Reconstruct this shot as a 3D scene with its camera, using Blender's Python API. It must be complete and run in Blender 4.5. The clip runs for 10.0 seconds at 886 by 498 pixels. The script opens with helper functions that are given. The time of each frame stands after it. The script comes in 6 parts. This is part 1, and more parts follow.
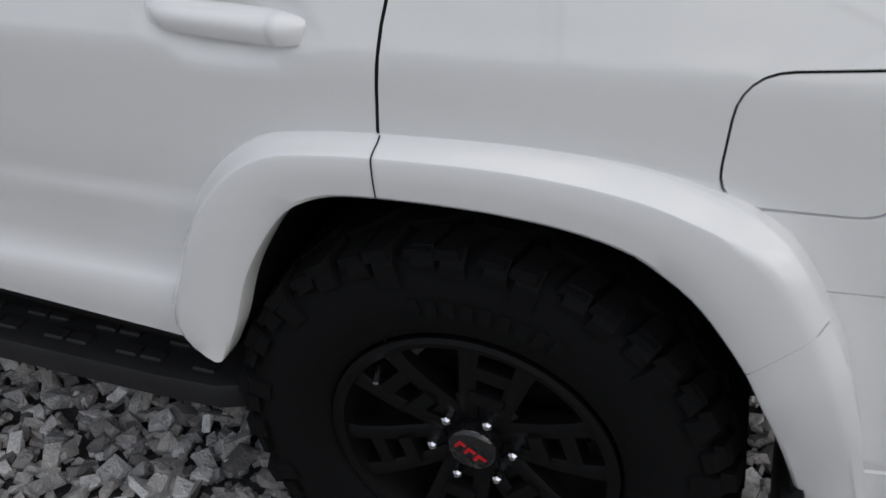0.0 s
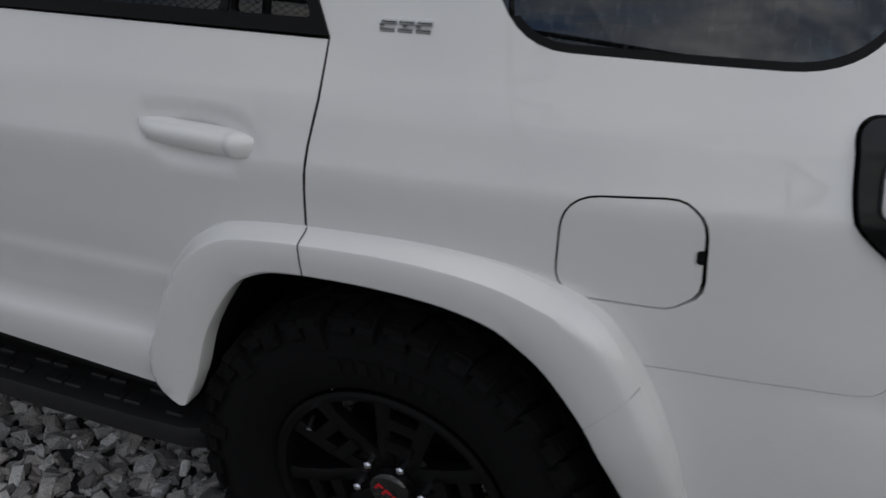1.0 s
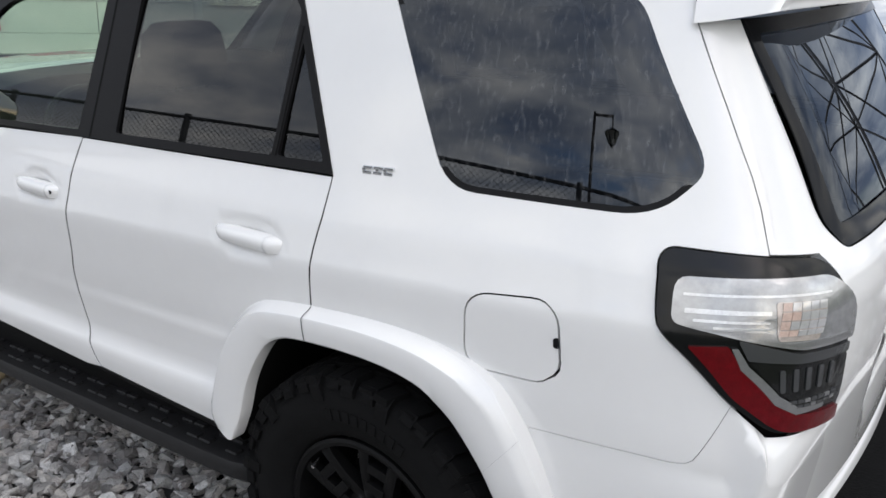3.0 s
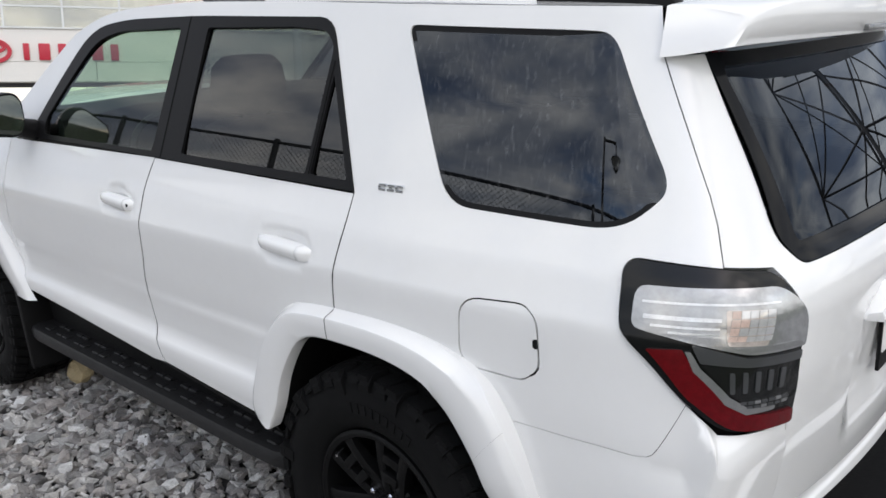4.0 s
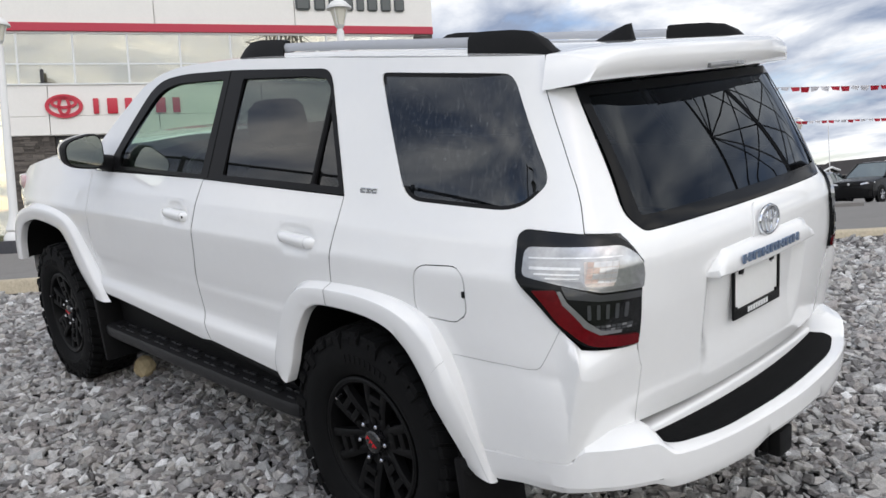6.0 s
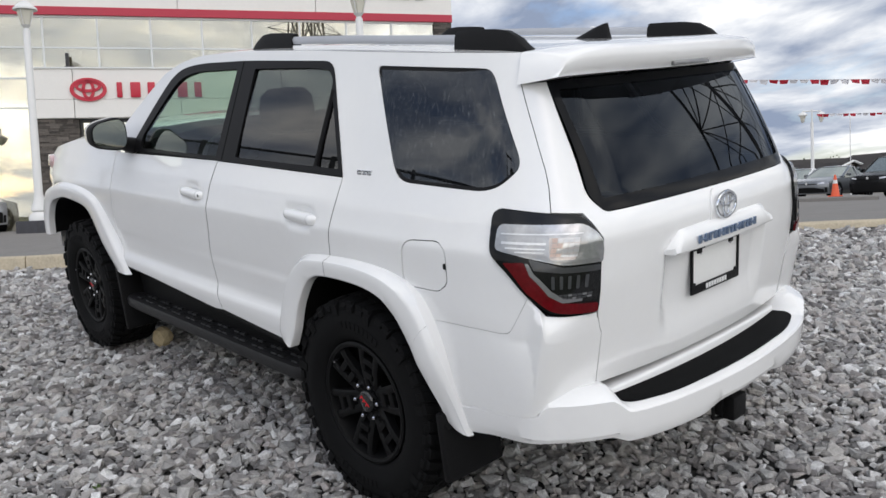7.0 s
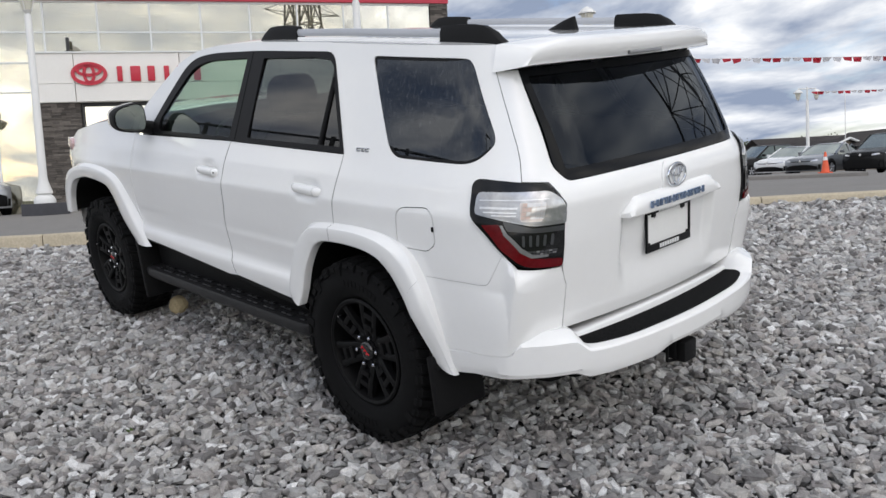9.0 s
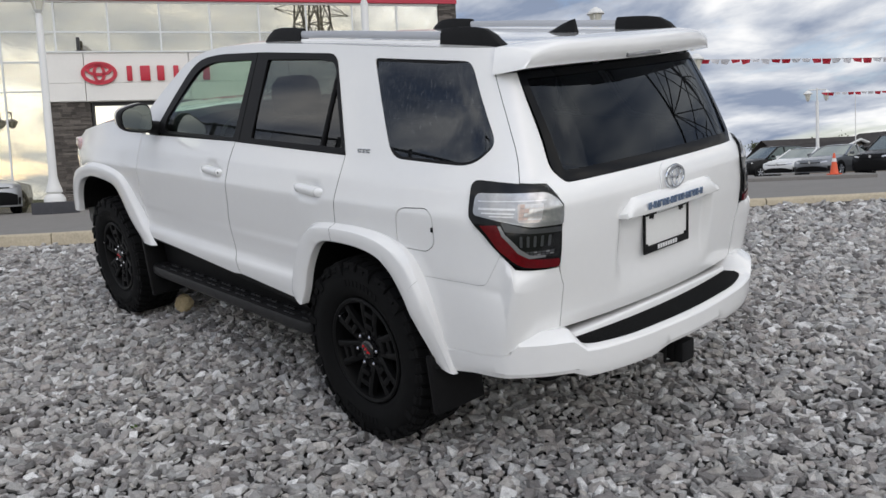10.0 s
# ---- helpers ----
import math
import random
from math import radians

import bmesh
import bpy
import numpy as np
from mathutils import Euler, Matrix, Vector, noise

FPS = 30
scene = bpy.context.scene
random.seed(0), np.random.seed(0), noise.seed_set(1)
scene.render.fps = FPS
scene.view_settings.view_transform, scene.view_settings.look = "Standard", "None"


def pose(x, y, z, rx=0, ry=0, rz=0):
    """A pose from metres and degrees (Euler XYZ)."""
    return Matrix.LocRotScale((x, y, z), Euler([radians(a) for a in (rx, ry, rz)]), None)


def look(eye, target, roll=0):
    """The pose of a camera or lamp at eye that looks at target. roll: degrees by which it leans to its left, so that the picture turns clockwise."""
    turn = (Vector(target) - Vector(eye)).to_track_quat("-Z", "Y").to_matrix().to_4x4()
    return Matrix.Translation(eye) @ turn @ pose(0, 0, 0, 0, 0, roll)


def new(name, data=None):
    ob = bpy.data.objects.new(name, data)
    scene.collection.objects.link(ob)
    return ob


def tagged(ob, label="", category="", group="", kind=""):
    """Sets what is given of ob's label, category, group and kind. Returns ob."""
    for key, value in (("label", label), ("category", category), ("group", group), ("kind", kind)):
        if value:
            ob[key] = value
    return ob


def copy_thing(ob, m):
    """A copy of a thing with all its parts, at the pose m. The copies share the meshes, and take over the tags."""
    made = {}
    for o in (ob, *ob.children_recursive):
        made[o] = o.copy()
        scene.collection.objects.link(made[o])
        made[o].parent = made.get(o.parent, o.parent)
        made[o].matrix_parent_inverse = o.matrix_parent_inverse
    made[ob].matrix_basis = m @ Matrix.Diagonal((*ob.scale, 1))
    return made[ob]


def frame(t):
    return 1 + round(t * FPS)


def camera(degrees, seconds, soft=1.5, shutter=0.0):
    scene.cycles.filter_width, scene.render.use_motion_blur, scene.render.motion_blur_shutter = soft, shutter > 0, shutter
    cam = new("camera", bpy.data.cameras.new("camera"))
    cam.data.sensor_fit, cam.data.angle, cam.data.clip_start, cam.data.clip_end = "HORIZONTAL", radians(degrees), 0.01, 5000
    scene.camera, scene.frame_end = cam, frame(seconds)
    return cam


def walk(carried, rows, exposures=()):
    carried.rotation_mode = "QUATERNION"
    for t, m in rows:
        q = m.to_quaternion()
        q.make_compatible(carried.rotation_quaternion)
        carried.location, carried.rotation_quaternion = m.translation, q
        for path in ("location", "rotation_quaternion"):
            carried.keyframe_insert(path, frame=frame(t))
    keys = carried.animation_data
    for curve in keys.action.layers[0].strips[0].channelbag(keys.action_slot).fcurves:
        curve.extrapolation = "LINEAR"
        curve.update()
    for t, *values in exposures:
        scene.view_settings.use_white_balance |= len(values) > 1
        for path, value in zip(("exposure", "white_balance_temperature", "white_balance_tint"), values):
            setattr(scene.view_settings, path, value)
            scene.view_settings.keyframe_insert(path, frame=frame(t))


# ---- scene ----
# The gravel bank and the car share one sloping frame: x back along the car, y across it, origin under the rear axle.
SLOPE = Matrix(((0.9940, 0.0070, 0.1093), (0.0070, 0.9919, -0.1270), (-0.1093, 0.1270, 0.9859))).to_4x4()
cam = camera(56.6, 10.0, 1.5, 0.3)
ROWS = [
    (0, (0.46, -1.912, 1.169), (-0.253, -0.239, 0.338), -6.9),
    (0.5, (0.579, -2.023, 1.222), (-0.168, -0.312, 0.505), -5.8),
    (1, (0.738, -2.087, 1.255), (-0.05, -0.365, 0.612), -4.8),
    (1.5, (0.957, -2.111, 1.239), (0.093, -0.389, 0.703), -3.3),
    (2, (1.086, -2.156, 1.24), (0.11, -0.467, 0.799), -2.9),
    (2.5, (1.219, -2.228, 1.238), (0.126, -0.59, 0.89), -3.1),
    (3, (1.346, -2.302, 1.254), (0.164, -0.714, 0.973), -2.9),
    (4.5, (1.787, -2.35, 1.194), (0.371, -0.948, 1.019), -2.8),
    (5, (1.962, -2.456, 1.126), (0.531, -1.064, 1.001), -3.6),
    (5.5, (2.146, -2.582, 1.113), (0.702, -1.202, 1.016), -3.8),
    (7, (2.594, -2.762, 1.078), (1.108, -1.43, 0.954), -2.5),
    (7.5, (2.711, -2.889, 1.062), (1.226, -1.557, 0.92), -3.4),
    (8, (2.807, -2.984, 1.058), (1.327, -1.647, 0.903), -3.9),
    (8.5, (2.882, -3.02, 1.053), (1.403, -1.684, 0.886), -3.6),
    (9, (2.951, -3.03, 1.045), (1.467, -1.7, 0.875), -3.0),
    (9.5, (2.992, -3.035, 1.045), (1.501, -1.713, 0.874), -2.7),
    (10, (3.001, -3.027, 1.047), (1.503, -1.712, 0.878), -2.8),
]
EXPOSURE = [(0.0, -0.43), (0.5, -1.13), (1.2, -0.92), (1.6, -0.37), (2.1, 0.05), (2.6, 0.11), (5.5, 0.11), (7.0, -0.01), (9.5, 0.01), (10.0, -0.17)]
walk(cam, [(t, look(e, g, r)) for t, e, g, r in ROWS], EXPOSURE)

# ---- sky and sun ----
world = bpy.data.worlds.new("sky")
scene.world = world
world.use_nodes = True


def node(tree, kind, **values):
    n = tree.nodes.new(kind)
    for key, value in values.items():
        if key in n.inputs:
            n.inputs[key].default_value = value
    return n


SUN_AZ, SUN_EL = radians(115), radians(29)


def build_sky(tree):
    tree.nodes.clear()
    link = tree.links.new
    coord = tree.nodes.new("ShaderNodeTexCoord")
    split = tree.nodes.new("ShaderNodeSeparateXYZ")
    link(coord.outputs["Generated"], split.inputs[0])
    up = tree.nodes.new("ShaderNodeMath")
    up.operation = "ABSOLUTE"
    link(split.outputs["Z"], up.inputs[0])
    lift = tree.nodes.new("ShaderNodeMath")
    lift.operation = "ADD"
    lift.inputs[1].default_value = 0.24
    link(up.outputs[0], lift.inputs[0])
    flat = tree.nodes.new("ShaderNodeVectorMath")
    flat.operation = "DIVIDE"
    link(coord.outputs["Generated"], flat.inputs[0])
    join = tree.nodes.new("ShaderNodeCombineXYZ")
    for i in range(3):
        link(lift.outputs[0], join.inputs[i])
    link(join.outputs[0], flat.inputs[1])
    place = tree.nodes.new("ShaderNodeMapping")
    place.inputs["Rotation"].default_value = (0, 0, radians(40))
    place.inputs["Scale"].default_value = (0.9, 1.25, 0.7)
    place.inputs["Location"].default_value = (3.1, 1.7, 0.0)
    link(flat.outputs[0], place.inputs[0])
    big = node(tree, "ShaderNodeTexNoise", Scale=1.1, Detail=9.0, Roughness=0.58, Distortion=0.35)
    link(place.outputs[0], big.inputs["Vector"])
    small = node(tree, "ShaderNodeTexNoise", Scale=2.3, Detail=8.0, Roughness=0.54, Distortion=0.25)
    link(place.outputs[0], small.inputs["Vector"])
    # blue between the clouds
    sky = tree.nodes.new("ShaderNodeTexSky")
    sky.sky_type = "NISHITA"
    sky.sun_disc = False
    sky.sun_elevation, sky.sun_rotation = SUN_EL, SUN_AZ
    blue = tree.nodes.new("ShaderNodeMix")
    blue.data_type = "RGBA"
    blue.blend_type = "MULTIPLY"
    blue.inputs["Factor"].default_value = 1.0
    blue.inputs["B"].default_value = (0.080, 0.082, 0.090, 1)
    link(sky.outputs[0], blue.inputs["A"])
    cover = tree.nodes.new("ShaderNodeValToRGB")
    cover.color_ramp.elements[0].position, cover.color_ramp.elements[1].position = 0.31, 0.45
    link(big.outputs["Fac"], cover.inputs[0])
    tone = tree.nodes.new("ShaderNodeValToRGB")
    ramp = tone.color_ramp
    ramp.elements[0].position, ramp.elements[0].color = 0.36, (0.205, 0.243, 0.318, 1)
    ramp.elements[1].position, ramp.elements[1].color = 0.66, (0.83, 0.81, 0.765, 1)
    mid = ramp.elements.new(0.50)
    mid.color = (0.45, 0.47, 0.503, 1)
    link(small.outputs["Fac"], tone.inputs[0])
    mix = tree.nodes.new("ShaderNodeMix")
    mix.data_type = "RGBA"
    link(cover.outputs[0], mix.inputs["Factor"])
    link(blue.outputs["Result"], mix.inputs["A"])
    link(tone.outputs[0], mix.inputs["B"])
    # the cloud is brighter towards the veiled sun
    aim = tree.nodes.new("ShaderNodeVectorMath")
    aim.operation = "DOT_PRODUCT"
    aim.inputs[1].default_value = (math.sin(SUN_AZ) * math.cos(SUN_EL), math.cos(SUN_AZ) * math.cos(SUN_EL), math.sin(SUN_EL))
    link(coord.outputs["Generated"], aim.inputs[0])
    glow = tree.nodes.new("ShaderNodeMapRange")
    glow.interpolation_type = "SMOOTHSTEP"
    glow.inputs["From Min"].default_value, glow.inputs["From Max"].default_value = -0.4, 1.0
    glow.inputs["To Min"].default_value, glow.inputs["To Max"].default_value = SKY * 0.98, SKY * 1.70
    link(aim.outputs["Value"], glow.inputs["Value"])
    # warmer light by the sun, bluer away from it
    hue = tree.nodes.new("ShaderNodeMapRange")
    hue.inputs["From Min"].default_value, hue.inputs["From Max"].default_value = -0.8, 0.9
    link(aim.outputs["Value"], hue.inputs["Value"])
    cast = tree.nodes.new("ShaderNodeMix")
    cast.data_type = "RGBA"
    cast.inputs["A"].default_value, cast.inputs["B"].default_value = (0.965, 0.99, 1.05, 1), (1.01, 1.0, 0.975, 1)
    link(hue.outputs[0], cast.inputs["Factor"])
    tinted = tree.nodes.new("ShaderNodeMix")
    tinted.data_type = "RGBA"
    tinted.blend_type = "MULTIPLY"
    tinted.inputs["Factor"].default_value = 1.0
    link(mix.outputs["Result"], tinted.inputs["A"])
    link(cast.outputs["Result"], tinted.inputs["B"])
    back = tree.nodes.new("ShaderNodeBackground")
    link(glow.outputs[0], back.inputs["Strength"])
    link(tinted.outputs["Result"], back.inputs["Color"])
    out = tree.nodes.new("ShaderNodeOutputWorld")
    link(back.outputs[0], out.inputs[0])


SKY = 1.55
build_sky(world.node_tree)
sun = bpy.data.lights.new("sun", "SUN")
sun.energy, sun.angle, sun.color = 0.85, radians(120), (1.0, 0.93, 0.83)
sun_ob = new("sun", sun)
sun_ob.matrix_world = look((math.sin(SUN_AZ) * 40 * math.cos(SUN_EL), math.cos(SUN_AZ) * 40 * math.cos(SUN_EL), 40 * math.sin(SUN_EL)), (0, 0, 0))

# ---- materials ----
def material(name, color, rough=0.5, metal=0.0, coat=0.0, vary=0.0, scale=8.0, bump=0.0, bump_scale=60.0, island=0.0, ior=1.45, piece=0.0, shades=()):
    """A surface with a base colour, variation at two scales, and a fine relief."""
    m = bpy.data.materials.new(name)
    m.use_nodes = True
    tree = m.node_tree
    link = tree.links.new
    b = tree.nodes["Principled BSDF"]
    b.inputs["Base Color"].default_value = (*color, 1)
    b.inputs["Roughness"].default_value = rough
    b.inputs["Metallic"].default_value = metal
    b.inputs["Coat Weight"].default_value = coat
    b.inputs["Coat Roughness"].default_value = 0.03
    b.inputs["IOR"].default_value = ior
    coord = tree.nodes.new("ShaderNodeTexCoord")
    if vary or island or piece:
        shade = node(tree, "ShaderNodeTexNoise", Scale=scale, Detail=6.0, Roughness=0.65)
        link(coord.outputs["Object"], shade.inputs["Vector"])
        fine = node(tree, "ShaderNodeTexNoise", Scale=scale * 9, Detail=4.0, Roughness=0.6)
        link(coord.outputs["Object"], fine.inputs["Vector"])
        both = tree.nodes.new("ShaderNodeMath")
        both.operation = "MULTIPLY_ADD"
        both.inputs[1].default_value = 0.5
        link(fine.outputs["Fac"], both.inputs[0])
        half = tree.nodes.new("ShaderNodeMath")
        half.operation = "MULTIPLY"
        half.inputs[1].default_value = 0.5
        link(shade.outputs["Fac"], half.inputs[0])
        link(half.outputs[0], both.inputs[2])
        gain = tree.nodes.new("ShaderNodeMapRange")
        gain.inputs["From Min"].default_value, gain.inputs["From Max"].default_value = 0.3, 0.7
        gain.inputs["To Min"].default_value, gain.inputs["To Max"].default_value = 1 - vary, 1 + vary
        link(both.outputs[0], gain.inputs["Value"])
        value = gain.outputs[0]
        for amount, source in ((island, "ShaderNodeNewGeometry"), (piece, "ShaderNodeObjectInfo")):
            if amount:
                rnd = tree.nodes.new(source)
                spread = tree.nodes.new("ShaderNodeMapRange")
                spread.inputs["To Min"].default_value, spread.inputs["To Max"].default_value = 1 - amount, 1 + amount
                link(rnd.outputs["Random Per Island" if source == "ShaderNodeNewGeometry" else "Random"], spread.inputs["Value"])
                times = tree.nodes.new("ShaderNodeMath")
                times.operation = "MULTIPLY"
                link(value, times.inputs[0])
                link(spread.outputs[0], times.inputs[1])
                value = times.outputs[0]
        tint = tree.nodes.new("ShaderNodeMix")
        tint.data_type = "RGBA"
        tint.blend_type = "MULTIPLY"
        tint.inputs["Factor"].default_value = 1.0
        tint.inputs["A"].default_value = (*color, 1)
        if shades:
            pick = tree.nodes.new("ShaderNodeNewGeometry")
            ramp = tree.nodes.new("ShaderNodeValToRGB")
            while len(ramp.color_ramp.elements) < len(shades):
                ramp.color_ramp.elements.new(0.5)
            for i, c in enumerate(shades):
                ramp.color_ramp.elements[i].position = i / (len(shades) - 1)
            for i, c in enumerate(shades):
                ramp.color_ramp.elements[i].color = (*c, 1)
            link(pick.outputs["Random Per Island"], ramp.inputs[0])
            link(ramp.outputs[0], tint.inputs["A"])
        link(value, tint.inputs["B"])
        link(tint.outputs["Result"], b.inputs["Base Color"])
    if bump:
        grain = node(tree, "ShaderNodeTexNoise", Scale=bump_scale, Detail=5.0, Roughness=0.6)
        link(coord.outputs["Object"], grain.inputs["Vector"])
        relief = tree.nodes.new("ShaderNodeBump")
        relief.inputs["Strength"].default_value = bump
        relief.inputs["Distance"].default_value = 0.01
        link(grain.outputs["Fac"], relief.inputs["Height"])
        link(relief.outputs[0], b.inputs["Normal"])
    return m


def glass(name, tint, ior=1.5, wet=0.0, sheen=(1.0, 1.0, 1.0)):
    """A pane: it lets tinted light through and mirrors by Fresnel."""
    m = bpy.data.materials.new(name)
    m.use_nodes = True
    tree = m.node_tree
    link = tree.links.new
    tree.nodes.clear()
    out = tree.nodes.new("ShaderNodeOutputMaterial")
    mix = tree.nodes.new("ShaderNodeMixShader")
    clear = tree.nodes.new("ShaderNodeBsdfTransparent")
    clear.inputs["Color"].default_value = (*tint, 1)
    gloss = tree.nodes.new("ShaderNodeBsdfGlossy")
    gloss.inputs["Roughness"].default_value = 0.0
    gloss.inputs["Color"].default_value = (*sheen, 1)
    fres = tree.nodes.new("ShaderNodeFresnel")
    fres.inputs["IOR"].default_value = ior
    link(fres.outputs[0], mix.inputs[0])
    link(clear.outputs[0], mix.inputs[1])
    link(gloss.outputs[0], mix.inputs[2])
    last = mix.outputs[0]
    if wet:
        # a thin film of dried drips that runs down the pane
        coord = tree.nodes.new("ShaderNodeTexCoord")
        place = tree.nodes.new("ShaderNodeMapping")
        place.inputs["Scale"].default_value = (115, 115, 3.0)
        link(coord.outputs["Object"], place.inputs[0])
        runs = node(tree, "ShaderNodeTexNoise", Scale=1.0, Detail=5.0, Roughness=0.7)
        link(place.outputs[0], runs.inputs["Vector"])
        ramp = tree.nodes.new("ShaderNodeMapRange")
        ramp.inputs["From Min"].default_value, ramp.inputs["From Max"].default_value = 0.52, 0.82
        ramp.inputs["To Max"].default_value = wet
        link(runs.outputs["Fac"], ramp.inputs["Value"])
        film = tree.nodes.new("ShaderNodeBsdfDiffuse")
        film.inputs["Color"].default_value = (0.45, 0.46, 0.48, 1)
        over = tree.nodes.new("ShaderNodeMixShader")
        link(ramp.outputs[0], over.inputs[0])
        link(last, over.inputs[1])
        link(film.outputs[0], over.inputs[2])
        last = over.outputs[0]
    link(last, out.inputs[0])
    return m


PAINT = material("white_paint", (0.85, 0.85, 0.85), 0.22, coat=1.0, vary=0.012, scale=3.0)
BLACK = material("black_plastic", (0.0052, 0.0052, 0.0058), 0.55, vary=0.2, scale=20, bump=0.15, bump_scale=400, ior=1.28)
GLOSS_BLACK = material("gloss_black", (0.008, 0.008, 0.009), 0.12, coat=0.6)
TRIM = material("window_trim", (0.008, 0.008, 0.009), 0.42, vary=0.15, scale=12, ior=1.24)
RUBBER = material("tyre_rubber", (0.0032, 0.0033, 0.0037), 0.8, vary=0.3, scale=14, bump=0.2, bump_scale=180, ior=1.28)
PAD = material("ribbed_rubber", (0.0045, 0.0046, 0.005), 0.75, vary=0.35, scale=9, bump=0.3, bump_scale=160, ior=1.18)
RIM = material("satin_black_alloy", (0.0035, 0.0036, 0.004), 0.5, vary=0.15, scale=20, ior=1.28)
STEEL = material("bright_steel", (0.62, 0.62, 0.64), 0.22, metal=1.0)
SILVER = material("silver_rail", (0.48, 0.49, 0.52), 0.38, metal=0.6, vary=0.04)
CHROME = material("chrome", (0.75, 0.77, 0.80), 0.08, metal=1.0)
RED = material("red_letters", (0.55, 0.012, 0.02), 0.4)
LENS_RED = material("red_lens", (0.105, 0.0012, 0.0042), 0.10, coat=0.15, ior=1.33, vary=0.35, scale=60, bump=0.12, bump_scale=220)
LENS_CLEAR = material("clear_lens", (0.38, 0.385, 0.395), 0.12, metal=0.6, coat=1.0, vary=0.3, scale=7, bump=0.06, bump_scale=120)
LENS_AMBER = material("amber_reflector", (0.52, 0.46, 0.43), 0.2, metal=0.3, coat=1.0, vary=0.35, scale=90)
LENS_FACET = material("lens_facet", (0.60, 0.60, 0.61), 0.12, metal=0.4, coat=1.0, vary=0.2, scale=120)
LENS_RIB = material("lens_rib", (0.66, 0.665, 0.68), 0.2, metal=0.5, coat=1.0, vary=0.3, scale=30)
LENS_ORANGE = material("orange_facet", (0.56, 0.42, 0.36), 0.15, coat=1.0, vary=0.3, scale=90)
LENS_PINK = material("pinkish_lens", (0.62, 0.40, 0.38), 0.12, coat=1.0)
STEP_BLACK = material("worn_black_plastic", (0.016, 0.016, 0.017), 0.5, vary=0.25, scale=12, bump=0.15, bump_scale=300, ior=1.35)
LAMP_BLACK = material("lamp_border", (0.006, 0.0065, 0.0075), 0.13, ior=1.36, vary=0.15)
LENS_SMOKE = material("smoked_lens", (0.007, 0.0075, 0.008), 0.10, ior=1.36, coat=0.3, vary=0.3, scale=50)
LED = material("led_tube", (0.045, 0.047, 0.050), 0.15, coat=0.6)
LENS_GREY = material("grey_reflector", (0.25, 0.252, 0.258), 0.2, metal=0.5, coat=0.6, vary=0.2, scale=40)
UPHOLSTERY = material("dark_upholstery", (0.055, 0.055, 0.057), 0.8, vary=0.2, scale=15, bump=0.3, bump_scale=300)
LINING = material("grey_lining", (0.16, 0.16, 0.155), 0.85, vary=0.06)
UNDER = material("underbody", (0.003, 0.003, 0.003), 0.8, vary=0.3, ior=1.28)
GLASS_DARK = glass("privacy_glass", (0.15, 0.158, 0.162), 1.66)
GLASS_WET = glass("wet_privacy_glass", (0.09, 0.095, 0.105), 1.70, 0.20, (0.84, 0.90, 1.0))
GLASS_REAR = glass("rear_glass", (0.085, 0.095, 0.115), 1.37, 0.0, (0.80, 0.88, 1.0))
BORDER = material("black_glass_print", (0.006, 0.0065, 0.008), 0.12, ior=1.22)
GLASS_LIGHT = glass("green_glass", (0.62, 0.74, 0.64), 1.5)
GLASS_MIRROR = material("mirror_glass", (0.62, 0.68, 0.66), 0.02, metal=1.0)
PLATE = material("paper_plate", (0.80, 0.80, 0.79), 0.5, vary=0.03)
LETTER_WHITE = material("white_letters", (0.75, 0.75, 0.75), 0.5)
BLUE_FILM = material("badge_film", (0.24, 0.32, 0.46), 0.12, metal=0.8, vary=0.5, scale=70)
GRAVEL = material("crushed_stone", (0.33, 0.33, 0.325), 0.50, vary=0.55, scale=34, bump=1.0, bump_scale=130, shades=((0.148, 0.144, 0.144), (0.274, 0.257, 0.253), (0.331, 0.331, 0.328), (0.405, 0.370, 0.353), (0.410, 0.413, 0.413), (0.479, 0.454, 0.427), (0.570, 0.559, 0.553), (0.800, 0.800, 0.800)))
# ground under the stones, coloured dark to stand for the shade in their crevices
SHADED_GRIT = material("shaded_grit", (0.062, 0.061, 0.061), 0.9, vary=0.5, scale=22, bump=1.0, bump_scale=90)
SAND_STONE = material("beige_stone", (0.50, 0.40, 0.24), 0.85, vary=0.2, scale=30, bump=0.5)
GRASS = material("rough_grass", (0.07, 0.085, 0.035), 0.95, vary=0.5, scale=0.8, bump=0.8, bump_scale=12)
WEED = material("weed_leaf", (0.10, 0.17, 0.04), 0.7, vary=0.2)
ASPHALT = material("asphalt", (0.20, 0.19, 0.18), 0.9, vary=0.16, scale=1.5, bump=0.4, bump_scale=90)
CONCRETE = material("kerb_concrete", (0.46, 0.40, 0.30), 0.9, vary=0.25, scale=5, bump=0.5, bump_scale=70)
CONCRETE_GREY = material("grey_concrete", (0.20, 0.19, 0.18), 0.9, vary=0.2, scale=5, bump=0.4)
PANEL_WHITE = material("white_cladding", (0.80, 0.78, 0.745), 0.5, vary=0.03, scale=1.5)
SIGN_RED = material("red_sign", (0.50, 0.02, 0.045), 0.35, vary=0.05)
BAND_RED = material("red_band", (0.46, 0.03, 0.06), 0.45, vary=0.05)
SIGN_DARK = material("dark_sign_letters", (0.10, 0.11, 0.11), 0.4)
LEDGE = material("ledge_stone", (0.105, 0.092, 0.082), 0.85, vary=0.35, scale=8, island=0.5, bump=0.6, bump_scale=40)
FRAME_WHITE = material("white_frame", (0.70, 0.71, 0.70), 0.45, vary=0.03)
CAR_GLASS = material("car_window", (0.06, 0.085, 0.08), 0.06, metal=0.3, coat=0.6, vary=0.3, scale=1.5)
